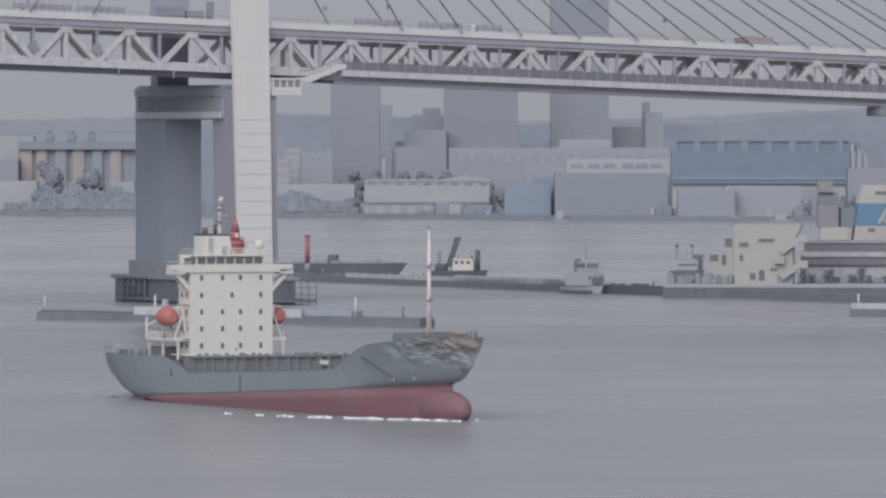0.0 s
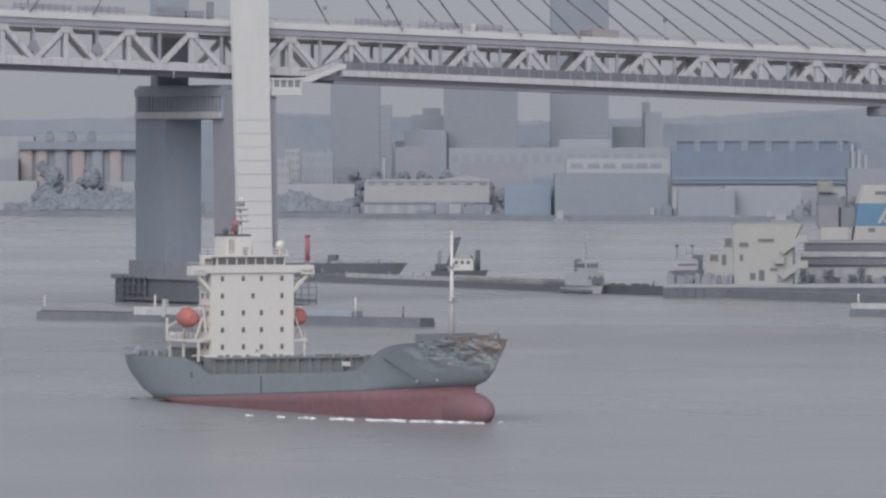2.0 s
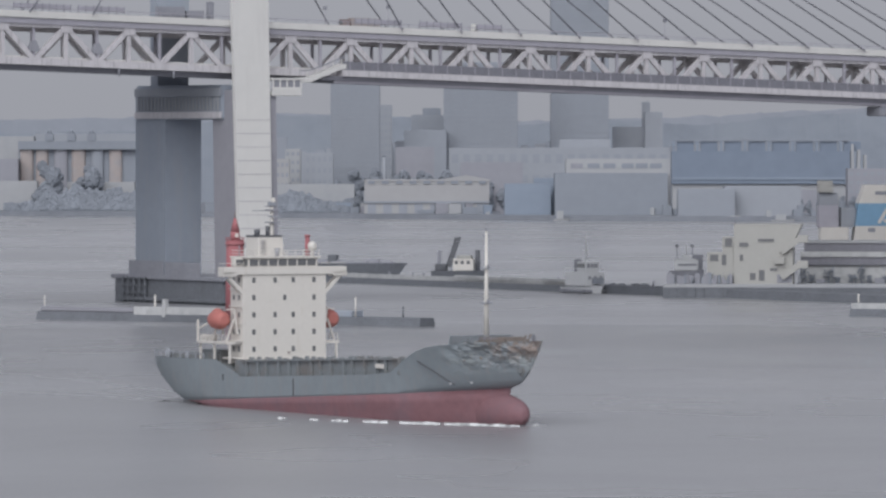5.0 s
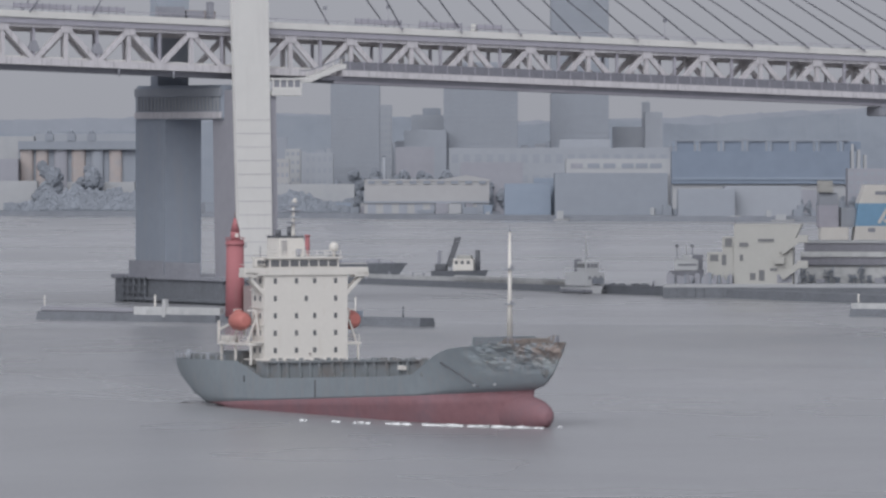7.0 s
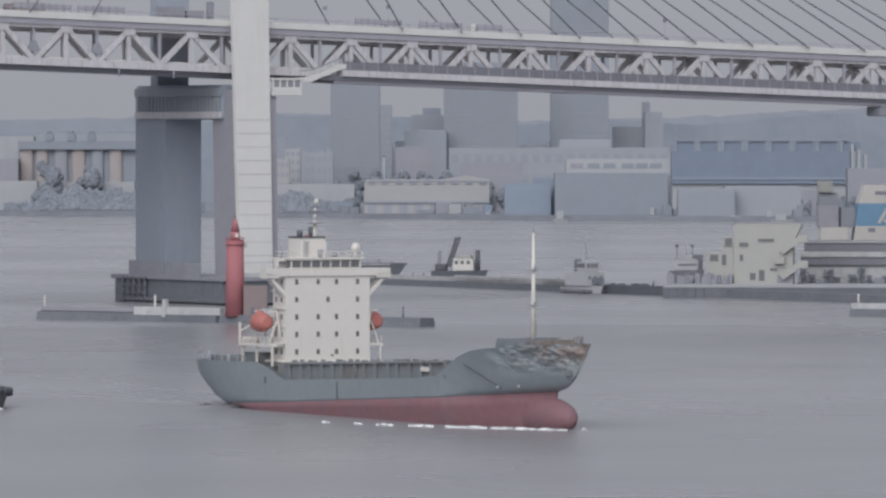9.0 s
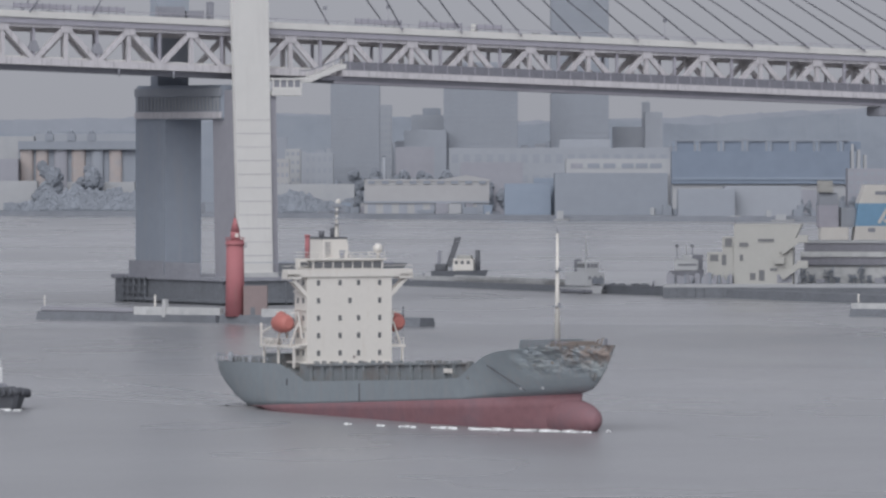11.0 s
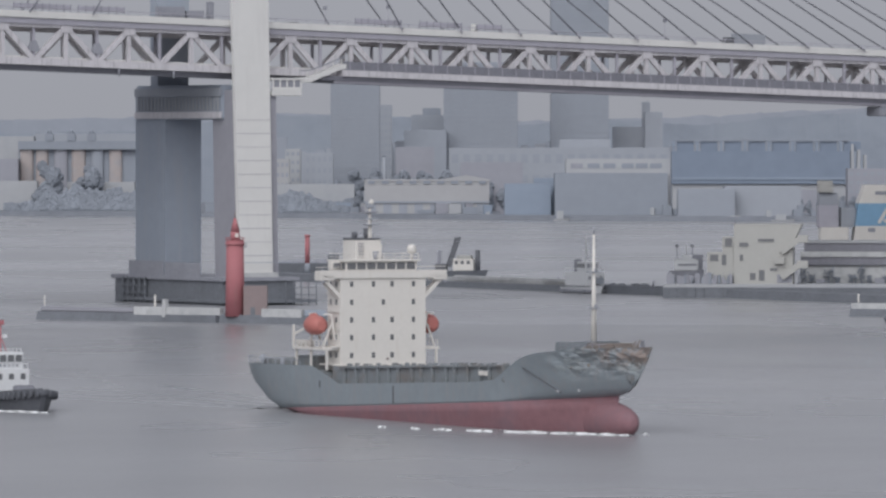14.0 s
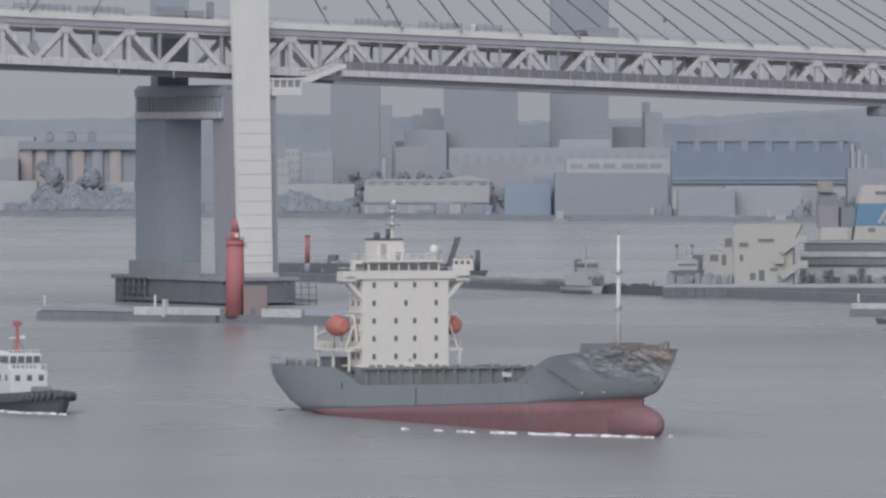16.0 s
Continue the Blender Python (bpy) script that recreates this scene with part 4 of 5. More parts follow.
def blue_hall():
    d = 3960
    xa, xb = 128.62, 227.46
    w = xb - xa
    th = thing("blue_terminal", pose(xa, d, 2.7, 0, 0, -1.5), "very long deep blue terminal hall with pale frames on top", "building")
    top = 37.02 - 2.7
    part("lower_wall", boxm(0, w, 0, 40, 0, 19.91 - 2.7), PALE, th)
    part("blue_wall", boxm(-0.5, w + 0.5, -2, 40, 18.64 - 2.7, top, 0.3), DEEPBLUE, th)
    part("lower_edge", boxm(0, w, -2.6, -2, 21.18 - 2.7, 22.44 - 2.7), BLUE, th)
    for k in range(8):
        x = w * k / 7.4
        part("roof_frame", boxm(x, x + 1.2, -1.6, 4, top, top + 5.5, 0.1), BLUE, th)
        part("roof_screen", boxm(x + 2.4, x + w / 7.4 - 1.5, 1, 6, top, top + 5.4, 0.1), DEEPBLUE, th)
    part("roof_beam", boxm(0, w, 0, 6, top + 5.4, top + 6.4, 0.1), SLATE, th)
    for k in range(3):
        part("end_column", boxm(w + 1 + k * 3.6, w + 2.6 + k * 3.6, -2, 10, 6, top + 4 - k * 3), PALE, th)
    return th


blue_hall()
block("quay_store", 125.13, 155.21, 3760, 2.6, 16.74, 20, MIDGREY, "grey quay store with cluttered yard", 3, 6)
block("quay_store", 150.2, 191.21, 3770, 2.6, 18.18, 24, LIGHTGREY, "plain light grey quay warehouse", 0)
block("quay_store", 193.75, 210.91, 3900, 2.6, 15.23, 18, MAUVE, "mauve-grey store on the quay", 0)
block("pale_hall", 223.39, 254.59, 3900, 2.6, 27.08, 20, MAUVE, "dim terraced harbour building", 5, 8)

# clutter along the quay: sheds, stacked goods, moored craft
rq = random.Random(11)
for k in range(120):
    x = rq.uniform(-254, 235)
    if x < -165 or (x < -92 and k % 3):
        continue
    w, h = rq.uniform(2, 9), rq.uniform(1.5, 6)
    m = rq.choice((SLATE, MIDGREY, MAUVE, SLATE, LIGHTGREY, BLUE, SLATE, PALE) if x > -92 else (SLATE, MAUVE, MIDGREY))
    y = 3888 - 0.709 * x + rq.uniform(0, 25)  # the quay line
    ob = part("container", boxm(-w / 2, w / 2, 0, rq.uniform(3, 8), 0, h, 0.15), m)
    ob.matrix_basis = pose(x, y, 2.6, 0, 0, rq.uniform(-8, 8))
    tagged(ob, "weathered container or goods stack on the quay", "container", "quay clutter")
for x, d, w, h in ((39.5, 3858, 10, 2.4), (63.1, 3772, 8, 4.4), (155.8, 3744, 12, 2.2), (173.1, 3744, 6, 5.0), (178.7, 3716, 12, 3.0), (25.0, 3858, 5, 3.0)):
    b = vessel("moored_launch", x, d, 0, w, 3.4, PALE, "small white launch moored at the far quay", "boat", 1.2, 0.5)
    part("cabin", boxm(-w * 0.3, w * 0.15, -1.2, 1.2, 1.2, h + 1, 0.15), PALE, b)


# trees in clumps along the shore
def bough(bm, c, rx, ry, rz, seed, nu=14, nv=10):
    """A leafy mass with a broken, lumpy skin."""
    rings = []
    for j in range(1, nv):
        a = math.pi * j / nv
        ring = []
        for i in range(nu):
            t = 2 * math.pi * i / nu
            d = Vector((math.sin(a) * math.cos(t), math.sin(a) * math.sin(t), -math.cos(a)))
            k = 1 + 0.5 * noise.noise(d * 1.9 + Vector((seed * 3.1, 0, 0))) + 0.3 * noise.noise(d * 5 + Vector((0, seed * 1.7, 0)))
            ring.append((c[0] + d.x * rx * k, c[1] + d.y * ry * k, c[2] + d.z * rz * k))
        rings.append(ring)
    return loft(bm, rings, smooth=True)


def clump_tree(x, y, z, h, seed):
    r = random.Random(seed)
    th = thing("tree", pose(x, y, z), "dark hazy broadleaf tree on the quay", "tree", "quay trees")
    part("trunk", tube(bmesh.new(), (0, 0, 0), (0, 0, h * 0.5), h * 0.05, h * 0.03, 6), MAUVE, th)
    bm = bmesh.new()
    for k in range(8):
        c = Vector((r.uniform(-0.13, 0.13), r.uniform(-0.1, 0.1), 0.18 + 0.09 * k + r.uniform(-0.04, 0.04))) * h
        q = h * r.uniform(0.1, 0.17) * (1.1 - 0.06 * k)
        bough(bm, c, q * 1.15, q * 0.7, q * 1.1, seed * 10 + k)
        for _ in range(60):
            a, e = r.uniform(3.3, 6.1), r.uniform(-1.2, 1.4)
            d = Vector((math.cos(a) * math.cos(e) * q * 1.2, math.sin(a) * math.cos(e) * q * 0.75, math.sin(e) * q * 1.15))
            z = h * r.uniform(0.012, 0.03)
            egg(bm, c + d, z * 1.3, z * 0.8, z, 5, 3)
    part("crown", bm, FOLIAGE, th)
    return th


k = 0
for x, y, h, n in ((-221.5, 4070, 33, 1), (-217.0, 4066, 26, 1), (-197.0, 4068, 31, 1), (-202.5, 4064, 24, 1), (-40.0, 3935, 15, 2), (-86.0, 4085, 22, 3), (-38.8, 4075, 27, 4), (-12.0, 4045, 29, 4), (0.0, 4040, 25, 3), (24.0, 3985, 20, 4), (203.6, 3880, 10, 3), (231.6, 3880, 14, 4)):
    for j in range(n):
        k += 1
        clump_tree(x + (j - n / 2) * h * 0.4 + (k * 37 % 7 - 3) * 0.6, y + (k * 13 % 9), 2.6, h * (0.75 + 0.25 * ((k * 29) % 10) / 10), k)


def thicket(xa, xb, y, deep, rows, count, seed):
    """Tangled shrubs on the quay, one uneven mass of overlapping bushes under a wavering top."""
    r = random.Random(seed)

    def top(x):
        return lerp(x, rows) * (1 + 0.4 * noise.noise((x * 0.13, seed, 0)) + 0.22 * noise.noise((x * 0.45, seed, 4)))

    def skin(x, z):
        return y + deep * 0.3 * z / 12 + 0.7 * noise.noise((x * 0.2, z * 0.25, seed)) + 0.35 * noise.noise((x * 0.6, z * 0.7, seed))
    steps = int((xb - xa) / 0.8)
    bank = []
    for k in range(steps + 1):
        x = xa + (xb - xa) * k / steps
        bank.append([(x, skin(x, top(x) * q), 2.6 + top(x) * q) for q in (0, 0.15, 0.3, 0.45, 0.6, 0.75, 0.88, 1.0)] + [(x, y + deep, 2.6 + top(x) * 0.7), (x, y + deep, 2.6)])
    bm = loft(bmesh.new(), bank, smooth=True)
    for k in range(count):
        x = r.uniform(xa, xb)
        z = top(x) * r.random() ** 0.7
        q = r.uniform(0.3, 0.8)
        egg(bm, (x, skin(x, z), 2.6 + z), q * 1.5, q * 0.35, q * 0.8, 6, 4)
    return tagged(part("shrubs", bm, FOLIAGE), "dull tangled shrubs along the far quay", "shrubs", "", "stuff")


thicket(-252, -174, 4056, 14, [(-252, 4), (-236, 6), (-226, 11), (-208, 14), (-196, 12), (-174, 13)], 1300, 3)
thicket(-97, -50, 3945, 16, [(-97, 7), (-86, 13), (-76, 11), (-66, 6), (-50, 8)], 800, 4)


def ridge(d, base, rows, material, label, amp, seed):
    """A far wooded ridge with an uneven skyline, spread back over 60 m."""
    bm = bmesh.new()
    n = 260
    w = 420 * d / 4000
    front, crest, back = [], [], []
    for i in range(n + 1):
        x = -w + 2 * w * i / n
        z = lerp(x, rows) + amp * (noise.noise((x * 0.06, seed, 0)) + 0.7 * noise.noise((x * 0.25, seed, 3)) + 0.4 * noise.noise((x * 0.8, seed, 7)))
        front.append(bm.verts.new((x, d, base)))
        crest.append(bm.verts.new((x, d + 40, z)))
        back.append(bm.verts.new((x, d + 70, base)))
    for i in range(n):
        bm.faces.new((front[i], front[i + 1], crest[i + 1], crest[i]))
        bm.faces.new((crest[i], crest[i + 1], back[i + 1], back[i]))
    return tagged(part("backdrop", bm, material), label, "hills", "", "structure")


ridge(4500, 2, [(-282.24, 48.06), (-195.84, 49.5), (-109.44, 59.94), (-30.24, 58.5), (48.96, 53.46), (106.56, 56.7), (167.76, 53.1), (221.76, 59.22), (282.24, 62.1)], HILL, "wooded hills and roofs behind the port, haze in their colour", 1.6, 2)
ridge(4800, 2, [(-301.06, 57.78), (-208.9, 59.32), (-109.06, 62.39), (52.22, 57.01), (178.94, 60.08), (217.34, 62.39), (301.06, 66.23)], HILLFAR, "palest farthest ridge, haze mixed into its colour", 1.2, 9)
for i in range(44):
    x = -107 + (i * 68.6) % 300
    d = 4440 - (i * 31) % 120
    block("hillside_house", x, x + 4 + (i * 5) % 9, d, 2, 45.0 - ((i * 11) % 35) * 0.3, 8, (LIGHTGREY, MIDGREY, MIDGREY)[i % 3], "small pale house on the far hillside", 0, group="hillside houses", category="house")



# ---- the ship: bow to local +x, port to +y, origin under the front of the deckhouse ----
SHIP_LENGTH = 0.947


def boot_z(u):
    return 1.4 + 0.0425 * u


SHEER = [(-37, 7.0), (-5, 7.4), (3.5, 5.3), (4.5, 4.95), (52, 6.55), (60, 7.1), (64, 8.9), (67.5, 10.4), (70, 11.0), (72.5, 11.3), (78.5, 11.9), (91.3, 12.4)]
TOPW = [(-37, 5.2), (-35.5, 7.2), (-33, 8.2), (-26, 9.2), (-14, 9.5), (60, 9.5), (66, 9.2), (71, 8.4), (76, 6.9), (81, 4.8), (85, 3.0), (88.5, 1.4), (91.3, 0.1)]
BOOTW = [(-37, 3.6), (-33, 5.0), (-27, 6.4), (-18, 8.2), (-8, 9.4), (0, 9.5), (54, 9.5), (61, 9.1), (68, 7.5), (76, 4.9), (83, 2.6), (88, 1.1), (91.3, 0.1)]
KEELZ = [(-37, 3.6), (-35, 2.9), (-31, 1.9), (-26, 0.9), (-20, 0.0), (-15, -0.8), (-12, -2.0), (92, -2.0)]


PLATES = [2 - 0.03 * k for k in range(20)] + [1.36, 1.3, 1.2, 1.1, 1.0]


def hull_rings(levels, side_detail):
    """Rings of the hull from starboard to port between two shares of its height: 0 keel, 1 boot line, 2 sheer."""
    rings = []
    stations = [-37 + 1.5 * k for k in range(0, 22)] + [-4.2, 0, 3.0, 3.6, 4.6] + [8 + 4 * k for k in range(0, 13)] + [60 + 1.0 * k for k in range(0, 13)] + [72.5 + 0.5 * k for k in range(0, 38)] + [91.3]
    for u in stations:
        half = []
        for lv in levels:
            top = min(max(lv - 1, 0), 1)
            end = 81.5 + 10.6 * top ** 0.5 if lv >= 1 else 80 + 1.5 * lv
            uu = u if u < 60 else 60 + (u - 60) * (end - 60) / 31.3
            zk, zb, zs = lerp(u, KEELZ), boot_z(u), lerp(u, SHEER)
            zb = max(zb, zk + 0.15)
            if lv >= 1:
                w = lerp(u, BOOTW) + (lerp(u, TOPW) - lerp(u, BOOTW)) * top ** (0.45 if u < -8 else 1.5)
                z = zb + (zs - zb) * top
            else:
                fine = min(1, max(0, (-4 - u) / 12, (u - 54) / 20))  # full amidships, fine at the ends
                w = lerp(u, BOOTW) * ((1 - fine) * (0.9 + 0.1 * lv) + fine * (0.55 + 0.45 * lv ** 0.5))
                z = zk + (zb - zk) * lv
            if side_detail and uu > 72 and top > 0.35:
                k = min(1, (uu - 72) / 8) * min(1, (top - 0.35) * 2.5)
                w = max(0.05, w + k * (1.2 * noise.noise((uu * 0.3, z * 0.55, 4)) + 0.55 * noise.noise((uu * 0.9, z * 1.3, 8)) + 0.6 * abs(noise.noise((uu * 1.6, z * 1.9, 21))) - 0.45))
                uu += k * (0.9 * noise.noise((uu * 0.5, z * 0.6, 11)) + 0.3 * noise.noise((uu * 1.3, z * 1.5, 2)))
            if u < -28:  # rounded counter: tucked in at the rail and again towards the waterline
                k = (-28 - u) / 9
                uu += k * (1.6 * max(0, (top - 0.55) / 0.45) ** 2 + 2.2 * max(0, (0.5 - top) / 0.5) ** 1.5)
            half.append((uu, w, z))
        rings.append([(a, -w, z) for a, w, z in half] + [(a, w, z) for a, w, z in half[::-1]])
    return rings


def ship_pose(t):
    """The ship's place and heading: steady ahead, turning slowly to starboard."""
    return pose(-33.17 + 1.7417 * t - 0.00091 * t * t, 1110.4 - 3.6248 * t + 0.00431 * t * t, 0, 0, 0, -63.39 - 0.0538 * t)


def build_ship():
    sh = thing("container_ship", ship_pose(0), "grey feeder container ship, red bottom, white deckhouse, crumpled bow", "ship")
    hull = part("hull", loft(bmesh.new(), hull_rings(PLATES, True), closed=False, smooth=True), TORNHULL, sh, "grey steel hull plating, unladen")
    for f in hull.data.polygons:  # crushed plating keeps its hard creases
        if f.center.x > 74 and f.center.z > 7.2:
            f.use_smooth = False
    bm = loft(bmesh.new(), hull_rings([1.0, 0.75, 0.5, 0.25, 0.0], False), closed=True, caps=True, smooth=True)
    part("bottom", bm, RED, sh, "dull red antifouling below the boot line")
    # transom plate and decks
    r0 = hull_rings(PLATES, True)[0]
    bm = bmesh.new()
    bm.faces.new([bm.verts.new(p) for p in r0])
    part("transom", bm, HULL, sh)
    bm = bmesh.new()
    a = None
    for u in [-36.5 + 2 * k for k in range(0, 64)] + [90]:
        w, z = max(0.05, lerp(u, TOPW) - (1.1 if u > 54 else 0.2)), lerp(u, SHEER) - (1.0 if u > 62 or u < -5 else 0.5)
        b = [bm.verts.new((u, -w, z)), bm.verts.new((u, w, z))]
        if a:
            bm.faces.new((a[0], a[1], b[1], b[0]))
        a = b
    part("main_deck", bm, DECKGREY, sh)
    part("bulbous_bow", egg(bmesh.new(), (76.2, 0, 1.6), 10.3, 2.5, 2.95, 24, 30, 0.8), RED, sh, "red bulbous bow")
    # hatch coaming with side recesses between frames
    co = part("hatch_coaming", loft(bmesh.new(), [[(u, -8.85, 4.2 + 0.034 * u), (u, 8.85, 4.2 + 0.034 * u), (u, 8.85, zt), (u, -8.85, zt)] for u, zt in ((1.0, 7.45), (62, 9.15))]), DECKGREY, sh, "dark rust-flecked hatch coaming")
    for k in range(15):
        u = 5.5 + k * 4.0 + 0.5 * math.sin(k * 2.3)
        z = 4.7 + 0.034 * u
        part("coaming_stay", boxm(u, u + 0.8, -9.25, -8.8, z, z + 2.5, 0.1), DECKGREY, co)
        part("coaming_stay", boxm(u, u + 0.8, 8.8, 9.25, z, z + 2.5, 0.1), DECKGREY, co)
    part("side_walk", loft(bmesh.new(), [[(u, -9.35, z), (u, -7.2, z), (u, -7.2, z + 0.25), (u, -9.35, z + 0.25)] for u, z in ((4.0, 7.2), (62, 9.0))]), DECKGREY, co)
    part("name_plate", boxm(54.6, 57.4, -9.45, -9.3, 7.6, 8.25), WHITE, co, "small white board")
    rr = random.Random(21)
    for k in range(22):
        u = 3 + k * 2.6 + rr.uniform(-0.6, 0.6)
        z = 7.5 + 0.028 * u
        part("lashing_post", boxm(u, u + rr.uniform(0.3, 1.2), -7.2, -6.6, z, z + rr.uniform(0.1, 0.4)), DECKGREY, co)
    # poop fittings
    part("winch_house", boxm(-15.5, -6.5, -8.4, -3, 6.2, 8.7, 0.4), DECKGREY, sh, "dark mooring winch house")
    part("winch_house", boxm(-30, -26, -7, 6, 6.2, 7.9, 0.3), DECKGREY, sh)
    for k, (u, y) in enumerate(((-34, -4.5), (-32.5, 2.0), (-28.5, -7.6), (-23, -7.8), (-19.5, -8.2), (-17, -5.0))):
        part("mooring_bitt", tube(bmesh.new(), (u, y, 6.2), (u, y, 7.9 + 0.3 * (k % 3)), 0.32, 0.38, 8), DECKGREY if k % 2 else LIGHTGREY, sh)
    for k in range(9):
        u = -36 + k * 3.2
        part("bulwark_stanchion", tube(bmesh.new(), (u, -lerp(u, TOPW) + 0.2, 6.6), (u, -lerp(u, TOPW) + 0.2, 8.1), 0.08, n=6), LIGHTGREY, sh)
    part("stern_rail", loft(bmesh.new(), [[(u, -lerp(u, TOPW) + 0.15, 8.0), (u, -lerp(u, TOPW) + 0.25, 8.0), (u, -lerp(u, TOPW) + 0.25, 8.12), (u, -lerp(u, TOPW) + 0.15, 8.12)] for u in (-36.8, -35.5, -33, -29, -24, -18, -10.5)]), LIGHTGREY, sh)
    # deckhouse
    hw = 7.1
    dh = part("deckhouse", boxm(-4.9, 0, -hw, hw, 6.8, 20.6, 0.06), WHITE, sh, "white slab-sided deckhouse")
    part("house_foot", boxm(-0.4, 0.35, -hw - 0.7, hw, 6.9, 7.6, 0.04), WHITE, dh)
    rows = ((20.0, (-5.25, -1.65, 1.45, 5.0)), (17.3, (-5.25, 0.0, 5.0)), (14.65, (-5.25, -1.65, 1.45, 5.0)), (12.0, (-5.25, -1.65, 1.45, 5.0)), (9.35, (-5.25, -1.65, 1.45, 5.0)))
    first = None
    for z, ys in rows:
        for y in ys:
            if first is None:
                first = part("window", boxm(-0.05, 0.06, -0.26, 0.26, -0.4, 0.4, 0.02), GLASS, dh)
                first.location = (0, y, z - 0.35)
            else:
                again("window", first, dh, pose(0, y, z - 0.35))
    for z in (9.0, 11.65, 14.3, 16.95, 19.65):
        for u in (-1.5, -3.6):
            part("window", boxm(u - 0.3, u + 0.3, -hw - 0.06, -hw + 0.05, z - 0.4, z + 0.4, 0.02), GLASS, dh)
        part("deck_edge", boxm(-4.9, -0.05, -hw - 1.3 if z < 12 else -hw - 0.25, -hw, z - 1.5, z - 1.3), WHITE, dh)
    part("lamp", boxm(0, 0.2, 0.5, 0.8, 8.3, 8.55), BRICKBROWN, dh)
    # navigating bridge and its wings
    wing = part("bridge_wing", boxm(-1.9, 0.3, -10.5, 10.5, 20.5, 21.7, 0.06), WHITE, sh, "white bridge wings with raking struts")
    part("wing_end", boxm(-1.9, 0.3, -10.6, -8.2, 20.2, 21.1, 0.1), WHITE, wing)
    part("wing_end", boxm(-1.9, 0.3, 8.2, 10.6, 20.2, 21.1, 0.1), WHITE, wing)
    for s in (-1, 1):
        part("strut", beam(bmesh.new(), (-0.3, s * 9.7, 20.4), (-0.3, s * 7.0, 17.7), 0.35, 0.55), WHITE, wing)
        part("strut", beam(bmesh.new(), (-1.6, s * 9.7, 20.4), (-1.6, s * 7.0, 17.7), 0.3, 0.5), WHITE, wing)
        part("side_lamp", boxm(-0.1, 0.4, s * 10.1 - 0.25, s * 10.1 + 0.25, 19.85, 20.2), SHADEGREY, wing)
    wh = part("wheelhouse", boxm(-6.5, -0.6, -5.9, 5.9, 21.7, 23.0, 0.06), WHITE, sh)
    part("wheelhouse_roof", boxm(-7, -0.2, -6.3, 6.3, 23.0, 23.3, 0.06), WHITE, wh)
    for k in range(7):
        y = -5.7 + k * 1.64
        part("window", boxm(-0.66, -0.5, y, y + 1.38, 21.85, 22.85, 0.03), GLASS, wh)
    for k in range(3):
        part("window", boxm(-2.2 - k * 1.7, -0.9 - k * 1.7, -5.96, -5.85, 21.85, 22.85, 0.03), GLASS, wh)
    part("wing_house", boxm(-3.6, -2.2, -7.6, -5.9, 21.7, 23.1, 0.1), WHITE, wh)
    part("window", boxm(-2.26, -2.1, -7.3, -6.1, 22.0, 22.8, 0.03), GLASS, wh)
    rail = bmesh.new()
    for zz in (23.7, 24.2):
        for p, q in (((-0.5, -6.1, zz), (-0.5, 6.1, zz)), ((-6.5, -6.1, zz), (-0.5, -6.1, zz)), ((-6.5, 6.1, zz), (-0.5, 6.1, zz))):
            beam(rail, p, q, 0.09)
    for k in range(10):
        beam(rail, (-0.5, -6.1 + k * 1.355, 23.3), (-0.5, -6.1 + k * 1.355, 24.2), 0.09)
    part("railing", rail, WHITE, wh)
    for s in (-1, 1):
        rail = bmesh.new()
        for zz in (22.2,):
            beam(rail, (-1.8, s * 10.4, zz), (0.2, s * 10.4, zz), 0.08)
            beam(rail, (-1.8, s * 10.4, zz), (-1.8, s * 6, zz), 0.08)
        part("railing", rail, WHITE, wing)
    dome = tube(bmesh.new(), (-1.5, 5.4, 23.2), (-1.5, 5.4, 24.2), 0.25, 0.25, 8)
    egg(dome, (-1.5, 5.4, 24.8), 0.75, 0.75, 0.8, 14, 9)
    part("radome", dome, WHITE, wh)
    part("vent_cowl", tube(bmesh.new(), (-2.6, -0.1, 23.2), (-2.6, -0.1, 24.5), 0.35, 0.5, 10), SHADEGREY, wh)
    for y, z in ((-6.0, 25.0), (1.6, 24.9)):
        part("whip_aerial", tube(bmesh.new(), (-4, y, 23.2), (-4, y, z), 0.1, 0.08, 6), SHADEGREY, wh)
    # funnel block and exhausts
    fn = part("funnel", loft(bmesh.new(), [[(-10.2, y0, z), (-5.4, y0, z), (-5.4, y1, z), (-10.2, y1, z)] for z, y0, y1 in ((18.4, -2.3, 2.7), (23.0, -2.2, 2.65), (26.3, -2.1, 1.9))]), WHITE, sh, "cream-white funnel block")
    part("funnel_cap", boxm(-10.3, -5.3, -2.2, 2.0, 26.2, 26.5, 0.06), BLACK, fn)
    part("exhaust", tube(bmesh.new(), (-7.8, -1.3, 26.3), (-7.8, -1.3, 27.4), 0.42, 0.46, 12), BLACK, fn)
    part("exhaust", tube(bmesh.new(), (-7.8, 0.8, 26.3), (-7.8, 0.8, 27.9), 0.55, 0.6, 12), BLACK, fn)
    for k in range(7):
        part("ladder_rung", boxm(-5.4, -5.2, -1.8, -0.9, 23.2 + k * 0.4, 23.28 + k * 0.4), SHADEGREY, fn)
    # radar mast
    rm = part("radar_mast", tube(bmesh.new(), (-7.0, 0.9, 23.2), (-7.0, 0.9, 31.9), 0.42, 0.2, 10), WHITE, sh, "white radar mast")
    part("radar_platform", boxm(-7.6, -6.0, 0.0, 1.9, 28.4, 28.6), SHADEGREY, rm)
    part("radar_platform", boxm(-7.5, -6.2, -0.1, 1.9, 30.3, 30.5), SHADEGREY, rm)
